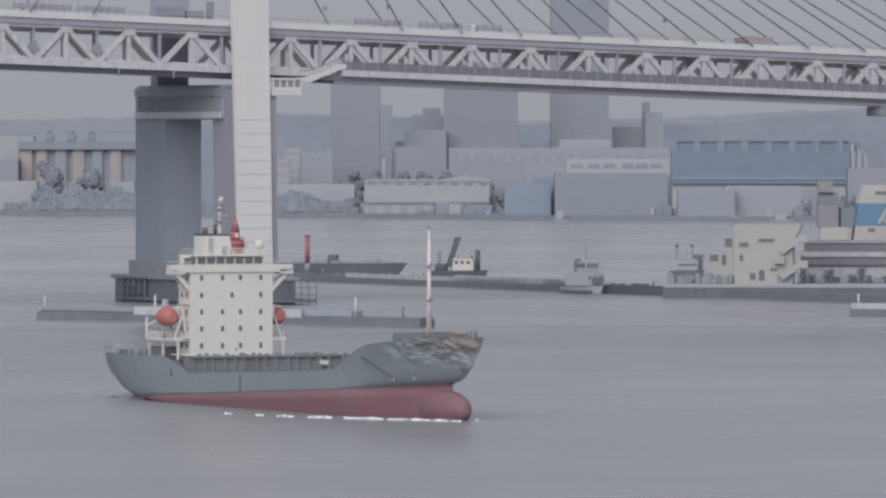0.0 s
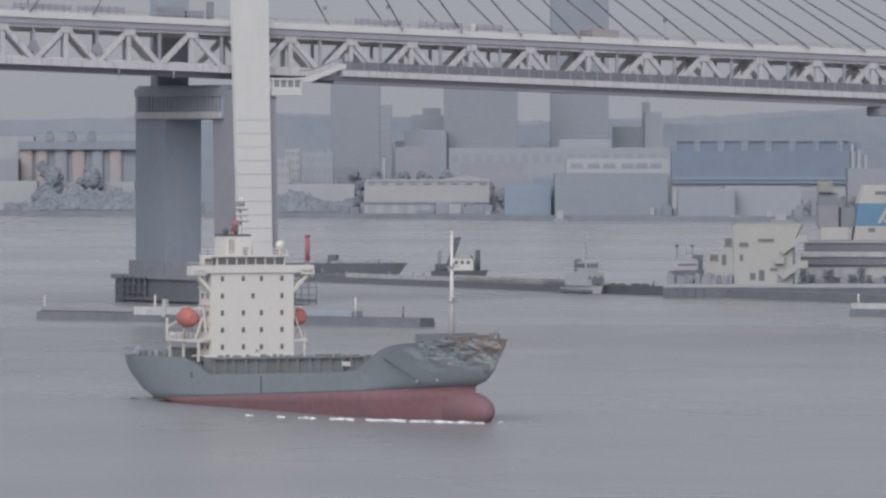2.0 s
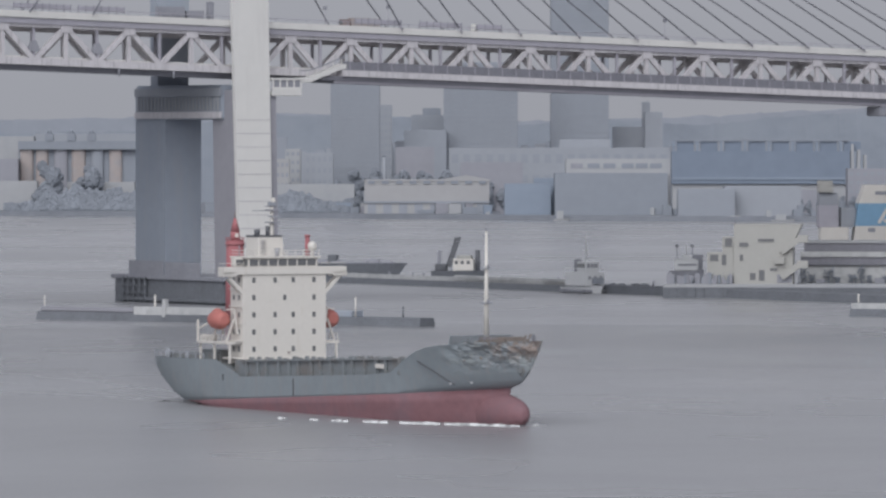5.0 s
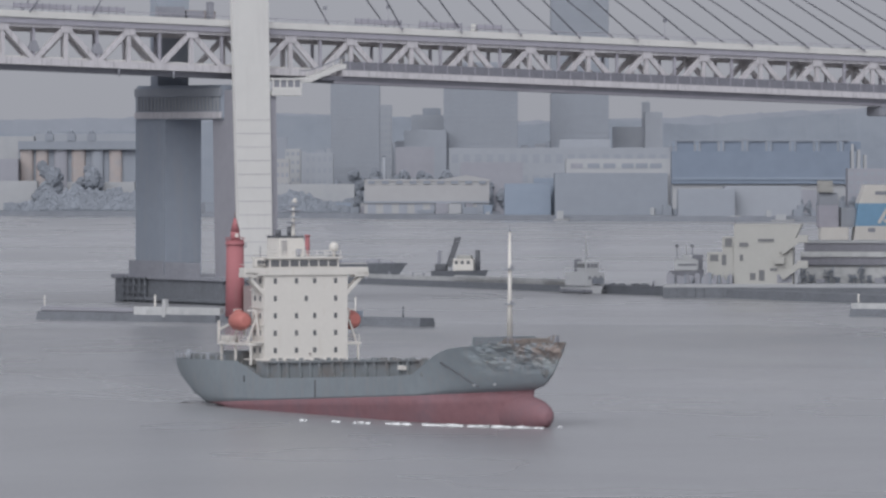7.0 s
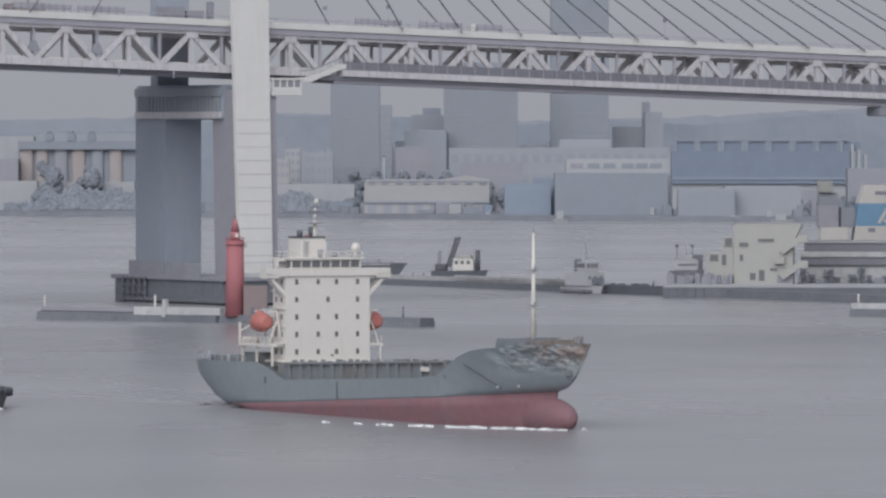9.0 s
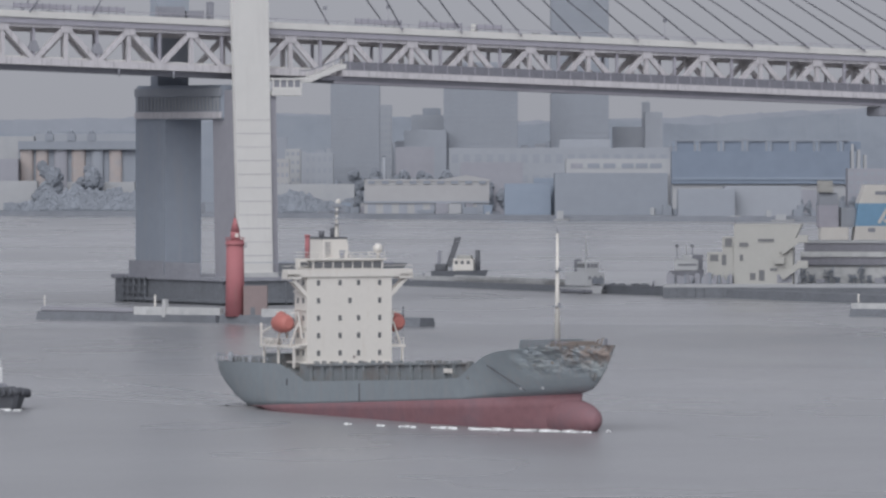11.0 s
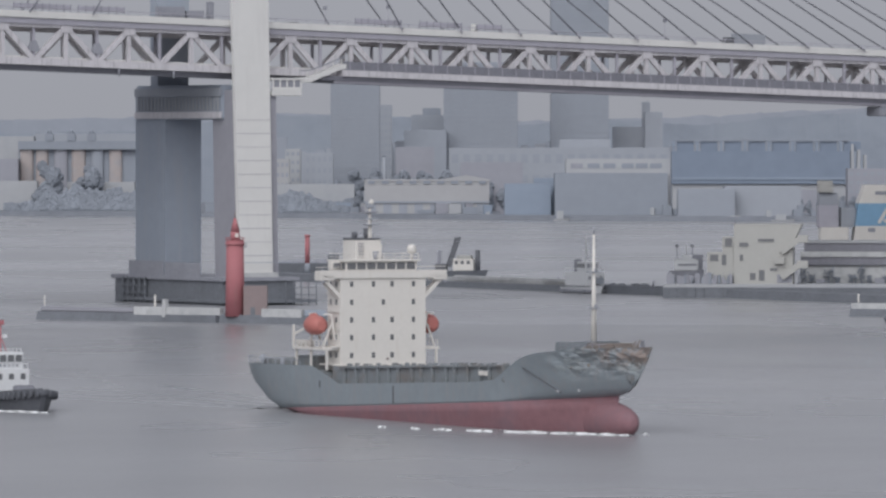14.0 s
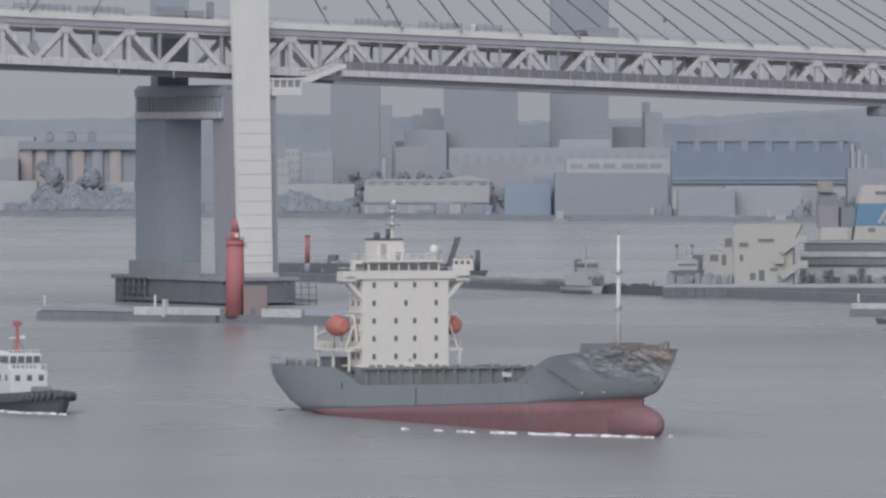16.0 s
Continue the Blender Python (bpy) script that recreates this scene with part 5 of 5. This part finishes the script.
    part("radar_scanner", boxm(-6.5, -6.2, 0.0, 1.9, 29.3, 29.5), LIGHTGREY, rm)
    part("radar_scanner", boxm(-7.1, -6.8, -0.3, 1.6, 30.9, 31.05), SHADEGREY, rm)
    part("signal_yard", beam(bmesh.new(), (-7.0, -2.4, 30.3), (-7.0, 1.9, 30.3), 0.14), SHADEGREY, rm)
    part("lamp_cluster", boxm(-7.4, -6.6, 0.3, 1.6, 31.0, 31.7, 0.1), LIGHTGREY, rm)
    part("masthead_lamp", egg(bmesh.new(), (-6.8, 1.1, 31.9), 0.35, 0.35, 0.45, 8, 6), WHITE, rm)
    # lifeboats and their davits
    for s in (-1, 1):
        lb2 = part("lifeboat", egg(bmesh.new(), (-4.4, s * 9.3, 13.5), 2.5, 1.5, 1.5, 16, 12, 0.6), ORANGE, sh, "orange enclosed lifeboat in davits")
        part("canopy", egg(bmesh.new(), (-4.9, s * 9.3, 14.5), 1.2, 0.8, 0.8, 12, 8), ORANGE, lb2)
        for u in (-7.2, -1.6):
            dv = part("davit", beam(bmesh.new(), (u, s * 7.3, 11.2), (u, s * 8.0, 15.2), 0.25, 0.3), WHITE, sh)
            part("davit_arm", beam(bmesh.new(), (u, s * 8.0, 15.2), (u, s * 9.2, 15.1), 0.22), WHITE, dv)
            part("davit_brace", beam(bmesh.new(), (u, s * 9.3, 10.0), (u, s * 8.0, 13.6), 0.25), WHITE, dv)
        boat_deck = part("boat_deck", boxm(-12.5 if s < 0 else -12, -0.4, min(s * 7.1, s * 9.6), max(s * 7.1, s * 9.6), 9.75, 10.15, 0.05), WHITE, sh, "white boat deck on pillars")
        for u in ((-12, -6.5, -0.6) if s < 0 else (-11.5, -6, -0.6)):
            part("pillar", boxm(u - 0.2, u + 0.2, s * 9.1 - 0.15, s * 9.1 + 0.15, 6.2 if u < -3 else 6.8, 9.8, 0.03), WHITE, boat_deck)
        rl = bmesh.new()
        for k in range(8):
            u = -12 + k * 1.55 if s < 0 else -11.5 + k * 1.5
            beam(rl, (u, s * 9.5, 10.1), (u, s * 9.5, 11.2), 0.08)
        for z in (10.7, 11.2):
            beam(rl, (-12 if s < 0 else -11.5, s * 9.5, z), (-0.9, s * 9.5, z), 0.07)
        part("railing", rl, WHITE, boat_deck)
        if s < 0:
            part("ladder_post", beam(bmesh.new(), (-12.2, -9.5, 10.1), (-12.2, -9.5, 13.4), 0.3), WHITE, boat_deck)
            part("ladder_post", beam(bmesh.new(), (-12.2, -9.4, 12.0), (-9.5, -8.8, 12.9), 0.25), WHITE, boat_deck)
            for k, u in enumerate((-11.2, -9.6, -8.0)):
                part("liferaft", tube(bmesh.new(), (u, -9.4, 10.6), (u, -8.2, 10.6), 0.5, 0.5, 10), WHITE, boat_deck)
    part("aft_house", boxm(-13.5, -4.9, -3.0, 6, 6.6, 18.5, 0.1), WHITE, dh)
    # forecastle: breakwater plate, foremast, torn plating
    part("wave_breaker", loft(bmesh.new(), [[(70.5, y, 10.6), (71.0, y, 10.6), (71.6, y, 12.7), (71.3, y, 12.7)] for y in (-5.0, 5.0)]), HULL, sh)
    fm = part("foremast", tube(bmesh.new(), (73.3, 0, 10.8), (73.3, 0, 27.9), 0.46, 0.17, 12), WHITE, sh, "tall white foremast")
    for z, w in ((17.4, 0.65), (22.5, 0.95)):
        part("crosstree", boxm(72.8, 74.0, -w, w, z, z + 0.16), LIGHTGREY, fm)
        part("mast_lamp", boxm(73.8, 74.1, -0.2, 0.2, z + 0.16, z + 0.6, 0.05), SHADEGREY, fm)
    part("mast_top", tube(bmesh.new(), (73.3, 0, 27.8), (73.3, 0, 28.9), 0.12, 0.08, 6), SHADEGREY, fm)
    part("yard", beam(bmesh.new(), (73.3, -0.6, 27.3), (73.3, 0.5, 27.3), 0.12), SHADEGREY, fm)
    part("mast_foot", tube(bmesh.new(), (73.3, 0, 10.6), (73.3, 0, 12.6), 0.62, 0.55, 10), BLACK, fm, "dark mast foot")
    for s in (-1, 1):
        rail = bmesh.new()
        for k in range(7):
            u = 75.5 + k * 1.15
            w = lerp(u, TOPW) - 0.6
            beam(rail, (u, s * w, lerp(u, SHEER) - 0.3), (u, s * w, lerp(u, SHEER) + 1.0), 0.09)
            w2 = lerp(u + 1.15, TOPW) - 0.6
            for dz in (0.5, 1.0):
                beam(rail, (u, s * w, lerp(u, SHEER) + dz), (u + 1.15, s * w2, lerp(u + 1.15, SHEER) + dz), 0.08)
        part("forecastle_railing", rail, SHADEGREY, sh)
    part("windlass", boxm(77, 80, -3.5, 3.5, 10.8, 12.6, 0.4), RUST, sh, "rusty windlass")
    # buckled plates folded over the stem and the starboard bow
    rb2 = random.Random(8)
    for k in range(20):
        u = rb2.uniform(77, 88.6)
        top = rb2.random() * 0.75
        z = lerp(u, SHEER) - 3.6 * top ** 1.3
        w = max(0.1, lerp(u, TOPW) * (1 - 0.12 * top) - 0.35)
        side = -1 if k % 4 else 1
        bm = bmesh.new()
        s = rb2.uniform(0.2, 0.5)
        bmesh.ops.create_grid(bm, x_segments=5, y_segments=4, size=s)
        for v in bm.verts:
            v.co.z += 0.55 * noise.noise((v.co.x * 0.9 + k * 3.1, v.co.y * 0.9, k)) * s
            v.co.x += 0.35 * noise.noise((v.co.y * 1.3 + k, v.co.x, 5))
        bmesh.ops.solidify(bm, geom=bm.faces[:], thickness=0.08)
        turn = pose(u - 1.6 * top, side * w, z, 62 * -side + rb2.uniform(-25, 25), rb2.uniform(-25, 25), -side * 24 + rb2.uniform(-25, 25))
        bm.transform(turn)
        part("buckled_plate", bm, RUST if rb2.random() < (0.75 if top < 0.45 else 0.2) else CRUSHED, sh, "buckled rusty bow plating")
    for k in range(9):
        u = rb2.uniform(77, 86.0)
        w = lerp(u, TOPW) * rb2.uniform(-1, 0.6)
        z = lerp(u, SHEER)
        part("torn_rail", beam(bmesh.new(), (u, w, z - 0.4), (u + rb2.uniform(-1, 1), w + rb2.uniform(-1, 1), z + rb2.uniform(0.2, 1.1)), 0.14), RUST, sh)
    # scraped anchor pocket, and a black bar added as the shade of a pushed-in crease
    part("anchor", boxm(85.6, 87.2, -1.1, 0.1, 7.2, 8.9, 0.45), DECKGREY, sh, "dark bow anchor")
    part("crease_shade", beam(bmesh.new(), (68.0, -8.75, 9.0), (76.0, -6.35, 5.6), 0.15, 0.2), BLACK, sh)
    for u, z, w in ((76.4, 5.9, 7.45), (80.0, 6.1, 5.75)):
        part("draught_mark", boxm(u - 0.2, u + 0.2, -w, -w + 0.3, z - 0.15, z + 0.15), PALE, sh)
    part("hull_pipe", boxm(24.6, 24.9, -9.6, -9.45, 2.6, 5.2), BLACK, sh)
    part("hull_scar", boxm(-2.5, -2.1, -9.58, -9.4, 4.2, 5.2), BLACK, sh)
    for me in {ob.data for ob in sh.children_recursive}:  # 118 m over all
        me.transform(Matrix.Diagonal((SHIP_LENGTH, 1, 1, 1)))
    return sh


def foam_strip(bm, pts, width, z, seed):
    """A ragged low ridge of foam along pts in plan."""
    prev = None
    for i, (x, y) in enumerate(pts):
        w = width * (0.55 + 0.9 * abs(noise.noise((i * 0.7, seed, 0)))) * (0.4 + 0.6 * math.sin(math.pi * (i + 0.5) / len(pts)))
        h = 0.22 + 0.3 * abs(noise.noise((i * 0.9, seed, 5)))
        row = [bm.verts.new((x, y - w, z)), bm.verts.new((x, y - w * 0.4, z + h)), bm.verts.new((x, y + w * 0.4, z + h * 0.9)), bm.verts.new((x, y + w, z))]
        if prev:
            for j in range(3):
                bm.faces.new((prev[j], prev[j + 1], row[j + 1], row[j])).smooth = True
        prev = row


def build_wake():
    """The ship's bow wave and foam flecks; they travel with the ship."""
    wk = thing("bow_wave", ship_pose(0), "white broken bow wave and foam along the hull", "foam")
    arm = [(41, -22.0), (58.6, -17.0), (73.5, -9.3), (80, -5.6), (85.5, -2.2)]
    for name, u0, n, width, seed in (("bow_curl", 85.2, 23, 1.25, 1), ("bow_curl", 82.5, 12, 1.0, 11), ("side_foam", 73.4, 14, 0.75, 2), ("side_foam", 65.0, 9, 0.55, 3), ("side_foam", 58.5, 8, 0.5, 4), ("side_foam", 52.0, 5, 0.35, 5), ("side_foam", 45.0, 4, 0.3, 7)):
        bm = bmesh.new()
        foam_strip(bm, [(u0 - 0.5 * k, lerp(u0 - 0.5 * k, arm) + 0.3 * noise.noise((k * 0.4, seed, 1))) for k in range(n)], width, 0.02, seed)
        part(name, bm, FOAM, wk)
    bm = bmesh.new()
    foam_strip(bm, [(85.0 - 0.3 * k, 0.2 + 0.15 * k) for k in range(7)], 0.6, 0.02, 3)
    part("bow_curl", bm, FOAM, wk)
    for k, (y0, spread) in enumerate(((-7.0, -0.16), (-3.0, -0.07), (2.0, 0.03), (7.0, 0.14))):
        ridge_line = []
        for j in range(40):
            u = -30 - 2.6 * j
            y = y0 + spread * 2.6 * j + 0.5 * noise.noise((j * 0.5, k, 3))
            h = 0.3 * (1 - j / 40) * (0.5 + abs(noise.noise((j * 0.35, k, 9))))
            ridge_line.append([(u, y - 1.2, 0.0), (u, y, 0.02 + h), (u, y + 1.2, 0.0)])
        part("stern_ripple", loft(bmesh.new(), ridge_line, closed=False, smooth=True), WATER, wk)
    return wk


def build_tug():
    tg = thing("harbour_tug", pose(-90, 1075, 0, 0, 0, -65.85), "harbour tug with dark fendered hull, white wheelhouse and red mast", "tugboat")
    rings = []
    for k in range(19):
        u = k / 18
        x = -24 + 35.4 * u
        w = 4.6 * min(1, 0.75 + u * 1.2) * (1 - max(0, (u - 0.66) / 0.34) ** 2.4 * 0.9)
        zt = 1.9 + 1.1 * max(0, (u - 0.45) / 0.55) ** 1.6
        rings.append([(x - 8.0 * max(0, u - 0.75), -w * 0.7, -1.2), (x, -w, zt), (x, w, zt), (x - 8.0 * max(0, u - 0.75), w * 0.7, -1.2)])
    part("hull", loft(bmesh.new(), rings), BLACK, tg)
    bw = part("bulwark", loft(bmesh.new(), [[(a[1][0], a[1][1], a[1][2]), (a[1][0], a[1][1] + 0.2, a[1][2]), (a[1][0], a[1][1] + 0.2, a[1][2] + 0.7), (a[1][0], a[1][1], a[1][2] + 0.7)] for a in rings]), BLACK, tg)
    for k in range(26):
        u = 0.3 + 0.69 * k / 25
        i = min(17, int(u * 18))
        f = u * 18 - i
        p = Vector(rings[i][1]).lerp(Vector(rings[i + 1][1]), f)
        for s in (1, -1):
            part("tyre_fender", tube(bmesh.new(), (p.x, s * (p.y - 0.05), p.z - 0.15), (p.x, s * (p.y - 0.55), p.z - 0.15), 0.62, 0.62, 10), RUBBER, bw)
    part("bow_fender", tube(bmesh.new(), (10.9, -1.0, 2.9), (10.9, 1.0, 2.9), 0.6, 0.6, 12), RUBBER, bw)
    h1 = part("deckhouse", boxm(-14, 1.6, -3.0, 3.0, 2.0, 6.2, 0.15), PLAINWHITE, tg)
    for k in range(5):
        part("window", boxm(-12 + k * 2.8, -11.2 + k * 2.8, -3.06, -2.95, 4.6, 5.5, 0.04), GLASS, h1)
    for y in (-1.9, 0.0, 1.9):
        part("window", boxm(1.55, 1.66, y - 0.4, y + 0.4, 4.6, 5.5, 0.04), GLASS, h1)
    bd = part("name_board", boxm(-3.4, -0.5, -2.76, -2.62, 6.5, 6.95), PLAINWHITE, tg)
    for k in range(6):
        part("letter_bar", boxm(-0.42, -0.35, -2.0 + k * 0.7, -1.6 + k * 0.7, 6.5, 7.0), SHADEGREY, bd)
    w = part("wheelhouse", loft(bmesh.new(), [[(-5.5, -b, z), (a, -b, z), (a, b, z), (-5.5, b, z)] for z, a, b in ((6.2, -0.5, 2.6), (7.3, -0.5, 2.6), (8.4, -0.25, 2.7), (8.7, -0.3, 2.6))]), PLAINWHITE, tg)
    for y in (-2.35, -1.1, 0.2, 1.45):
        part("window", boxm(-0.45, -0.22, y, y + 0.95, 7.3, 8.3, 0.04), GLASS, w)
    for u in (-4.9, -3.2, -1.7):
        part("window", boxm(u, u + 1.1, -2.8, -2.6, 7.3, 8.3, 0.04), GLASS, w)
    rl = bmesh.new()
    for k in range(8):
        beam(rl, (-0.6, -2.5 + k * 0.7, 8.6), (-0.6, -2.5 + k * 0.7, 9.3), 0.09)
        beam(rl, (1.5, -2.9 + k * 0.8, 6.1), (1.5, -2.9 + k * 0.8, 7.0), 0.09)
    beam(rl, (1.5, -2.9, 7.0), (1.5, 2.9, 7.0), 0.1)
    beam(rl, (-0.6, -2.5, 9.2), (-0.6, 2.4, 9.2), 0.09)
    part("railing", rl, PLAINWHITE, w)
    m = part("mast", beam(bmesh.new(), (-3.6, 0, 8.6), (-3.6, 0, 12.9), 0.42, 0.42), LIGHTHOUSE, tg, "dull red tug mast")
    part("mast_head", boxm(-3.9, -3.3, -0.7, 0.7, 12.8, 13.6, 0.1), LIGHTHOUSE, m)
    part("signal_yard", beam(bmesh.new(), (-3.6, -1.3, 11.0), (-3.6, 1.3, 11.0), 0.16), PLAINWHITE, m, "white signal yard")
    for y in (-0.6, 0.6):
        part("mast_stay", beam(bmesh.new(), (-3.6, y * 2, 8.6), (-3.6, y * 0.3, 11.2), 0.12), LIGHTHOUSE, m)
    part("search_lamp", boxm(-3.7, -3.0, 0.4, 1.1, 10.8, 11.4, 0.1), PLAINWHITE, m)
    part("funnel", boxm(-11, -8.5, -2.6, -1.0, 6.1, 9.0, 0.2), PLAINWHITE, tg)
    for o in (h1, bd, w, m):
        o.location.x = -4.2
    part("winch", boxm(1.5, 3.8, -1.4, 1.4, 2.2, 3.9, 0.2), SHADEGREY, tg)
    return tg


def build_tug_foam():
    wk = thing("tug_bow_wave", pose(-90, 1075, 0, 0, 0, -65.85), "white foam under the bow of the tug", "foam")
    bm = bmesh.new()
    foam_strip(bm, [(15.0 - 0.9 * k, -0.6 - 0.36 * k if k < 12 else -4.9 - 0.06 * (k - 12)) for k in range(40)], 1.1, 0.02, 12)
    part("bow_curl", bm, FOAM, wk)
    return wk


def small_boat():
    b = vessel("work_boat", 140, 1600, 180, 9, 3, BLACK, "small dark work boat by the breakwater", "boat", 1.0, 0.4)
    part("cabin", boxm(-2, 1.2, -1, 1, 1.0, 2.6, 0.15), SHADEGREY, b)
    return b


def lorry(name, length, height, body, cab, label):
    """A lorry facing local -x on the road deck."""
    th = thing(name, pose(0, 0, 0), label, "lorry", "traffic on the bridge")
    part("cargo_box", boxm(-length / 2 + 2.6, length / 2, -1.2, 1.2, 0.9, height, 0.08), body, th)
    c = part("cab", boxm(-length / 2, -length / 2 + 2.3, -1.2, 1.2, 0.6, min(height, 2.9), 0.15), cab, th)
    part("windscreen", boxm(-length / 2 - 0.04, -length / 2 + 0.1, -1.0, 1.0, 1.7, 2.6), GLASS, c)
    for x in (-length / 2 + 1.2, length / 2 - 2.4, length / 2 - 1.1):
        for y in (-1.25, 0.95):
            part("wheel", tube(bmesh.new(), (x, y, 0.5), (x, y + 0.3, 0.5), 0.5, 0.5, 12), RUBBER, th)
    part("chassis", boxm(-length / 2 + 0.3, length / 2 - 0.2, -0.5, 0.5, 0.5, 0.9), BLACK, th)
    return th


def car(paint, label):
    th = thing("car", pose(0, 0, 0), label, "car", "traffic on the bridge")
    b = part("body", boxm(-2.2, 2.2, -0.85, 0.85, 0.3, 0.95, 0.15), paint, th)
    part("cabin", loft(bmesh.new(), [[(-a, -w, z), (a + 0.3, -w, z), (a + 0.3, w, z), (-a, w, z)] for z, a, w in ((0.95, 1.4, 0.8), (1.5, 0.9, 0.65))]), GLASS, b)
    for x in (-1.35, 1.35):
        for y in (-0.9, 0.7):
            part("wheel", tube(bmesh.new(), (x, y, 0.33), (x, y + 0.2, 0.33), 0.33, 0.33, 10), RUBBER, th)
    return th


ship, wake, tug, tug_foam, boat = build_ship(), build_wake(), build_tug(), build_tug_foam(), small_boat()


def on_bridge(x, y):
    """A pose on the road deck, x along the bridge from the tower and y across it."""
    a = radians(30)
    return pose(-48.26 + x * math.cos(a) - y * math.sin(a), 1790 + x * math.sin(a) + y * math.cos(a), deck_z(x) - 1.2, 0, 1.8, 30)


TRAFFIC = [
    (lorry("lorry", 11.0, 3.4, TAN, BRICKBROWN, "lorry with an orange-brown load on the upper deck"), 155.5, -24.0, 0.0, 8.0),
    (lorry("lorry", 12.0, 4.0, LIGHTGREY, BLACK, "grey box lorry on the upper deck"), 141.0, -22.8, 14.5, 8.0),
    (car(BLACK, "dark car on the upper bridge deck"), 183.0, -28.0, 2.5, 6.0),
    (car(SHADEGREY, "grey car on the upper bridge deck"), 168.0, -18.0, 4.2, 8.0),
    (car(BLACK, "dark van-like car on the upper bridge deck"), 147.0, -24.0, 8.5, 6.0),
    (car(LIGHTGREY, "pale car on the upper bridge deck"), 156.5, -24.5, 11.5, 6.0),
    (car(BLACK, "dark car on the upper bridge deck"), 120.0, -29.0, 11.5, 8.0),
]


def motions():
    """Every moving thing over the whole clip."""
    for ob in (ship, wake):
        walk(ob, [(t, ship_pose(t)) for t in range(0, 17, 2)])
    for ob in (tug, tug_foam):
        walk(ob, [(t, pose(-55.81 - 6.1 + 1.56 * (t - 16), 1073 - 3.1 * (t - 16), 0, 0, 0, -65.85)) for t in (0, 4, 8, 12, 16)])
    walk(boat, [(t, pose(98.3 + 4.5 - 1.0 * (t - 16), 1600, 0, 0, 0, 180)) for t in (0, 8, 16)])
    for ob, x, v, t0, y in TRAFFIC:
        # vehicles wait on the deck, far to the side, until their run begins, and stop at its far end
        t_in, t_out = t0 + (320 - x) / v, t0 + (-230 - x) / v
        times = sorted({0.0, 16.0} | {round(t, 1) for t in (t_in, t_in + 0.1, t_out, t_out - 0.1) if 0 < t < 16} | {t for t in (2.0, 4.0, 6.0, 8.0, 10.0, 12.0, 14.0)})
        walk(ob, [(t, on_bridge(max(-230, min(320, x + v * (t - t0))), y)) for t in times])


motions()
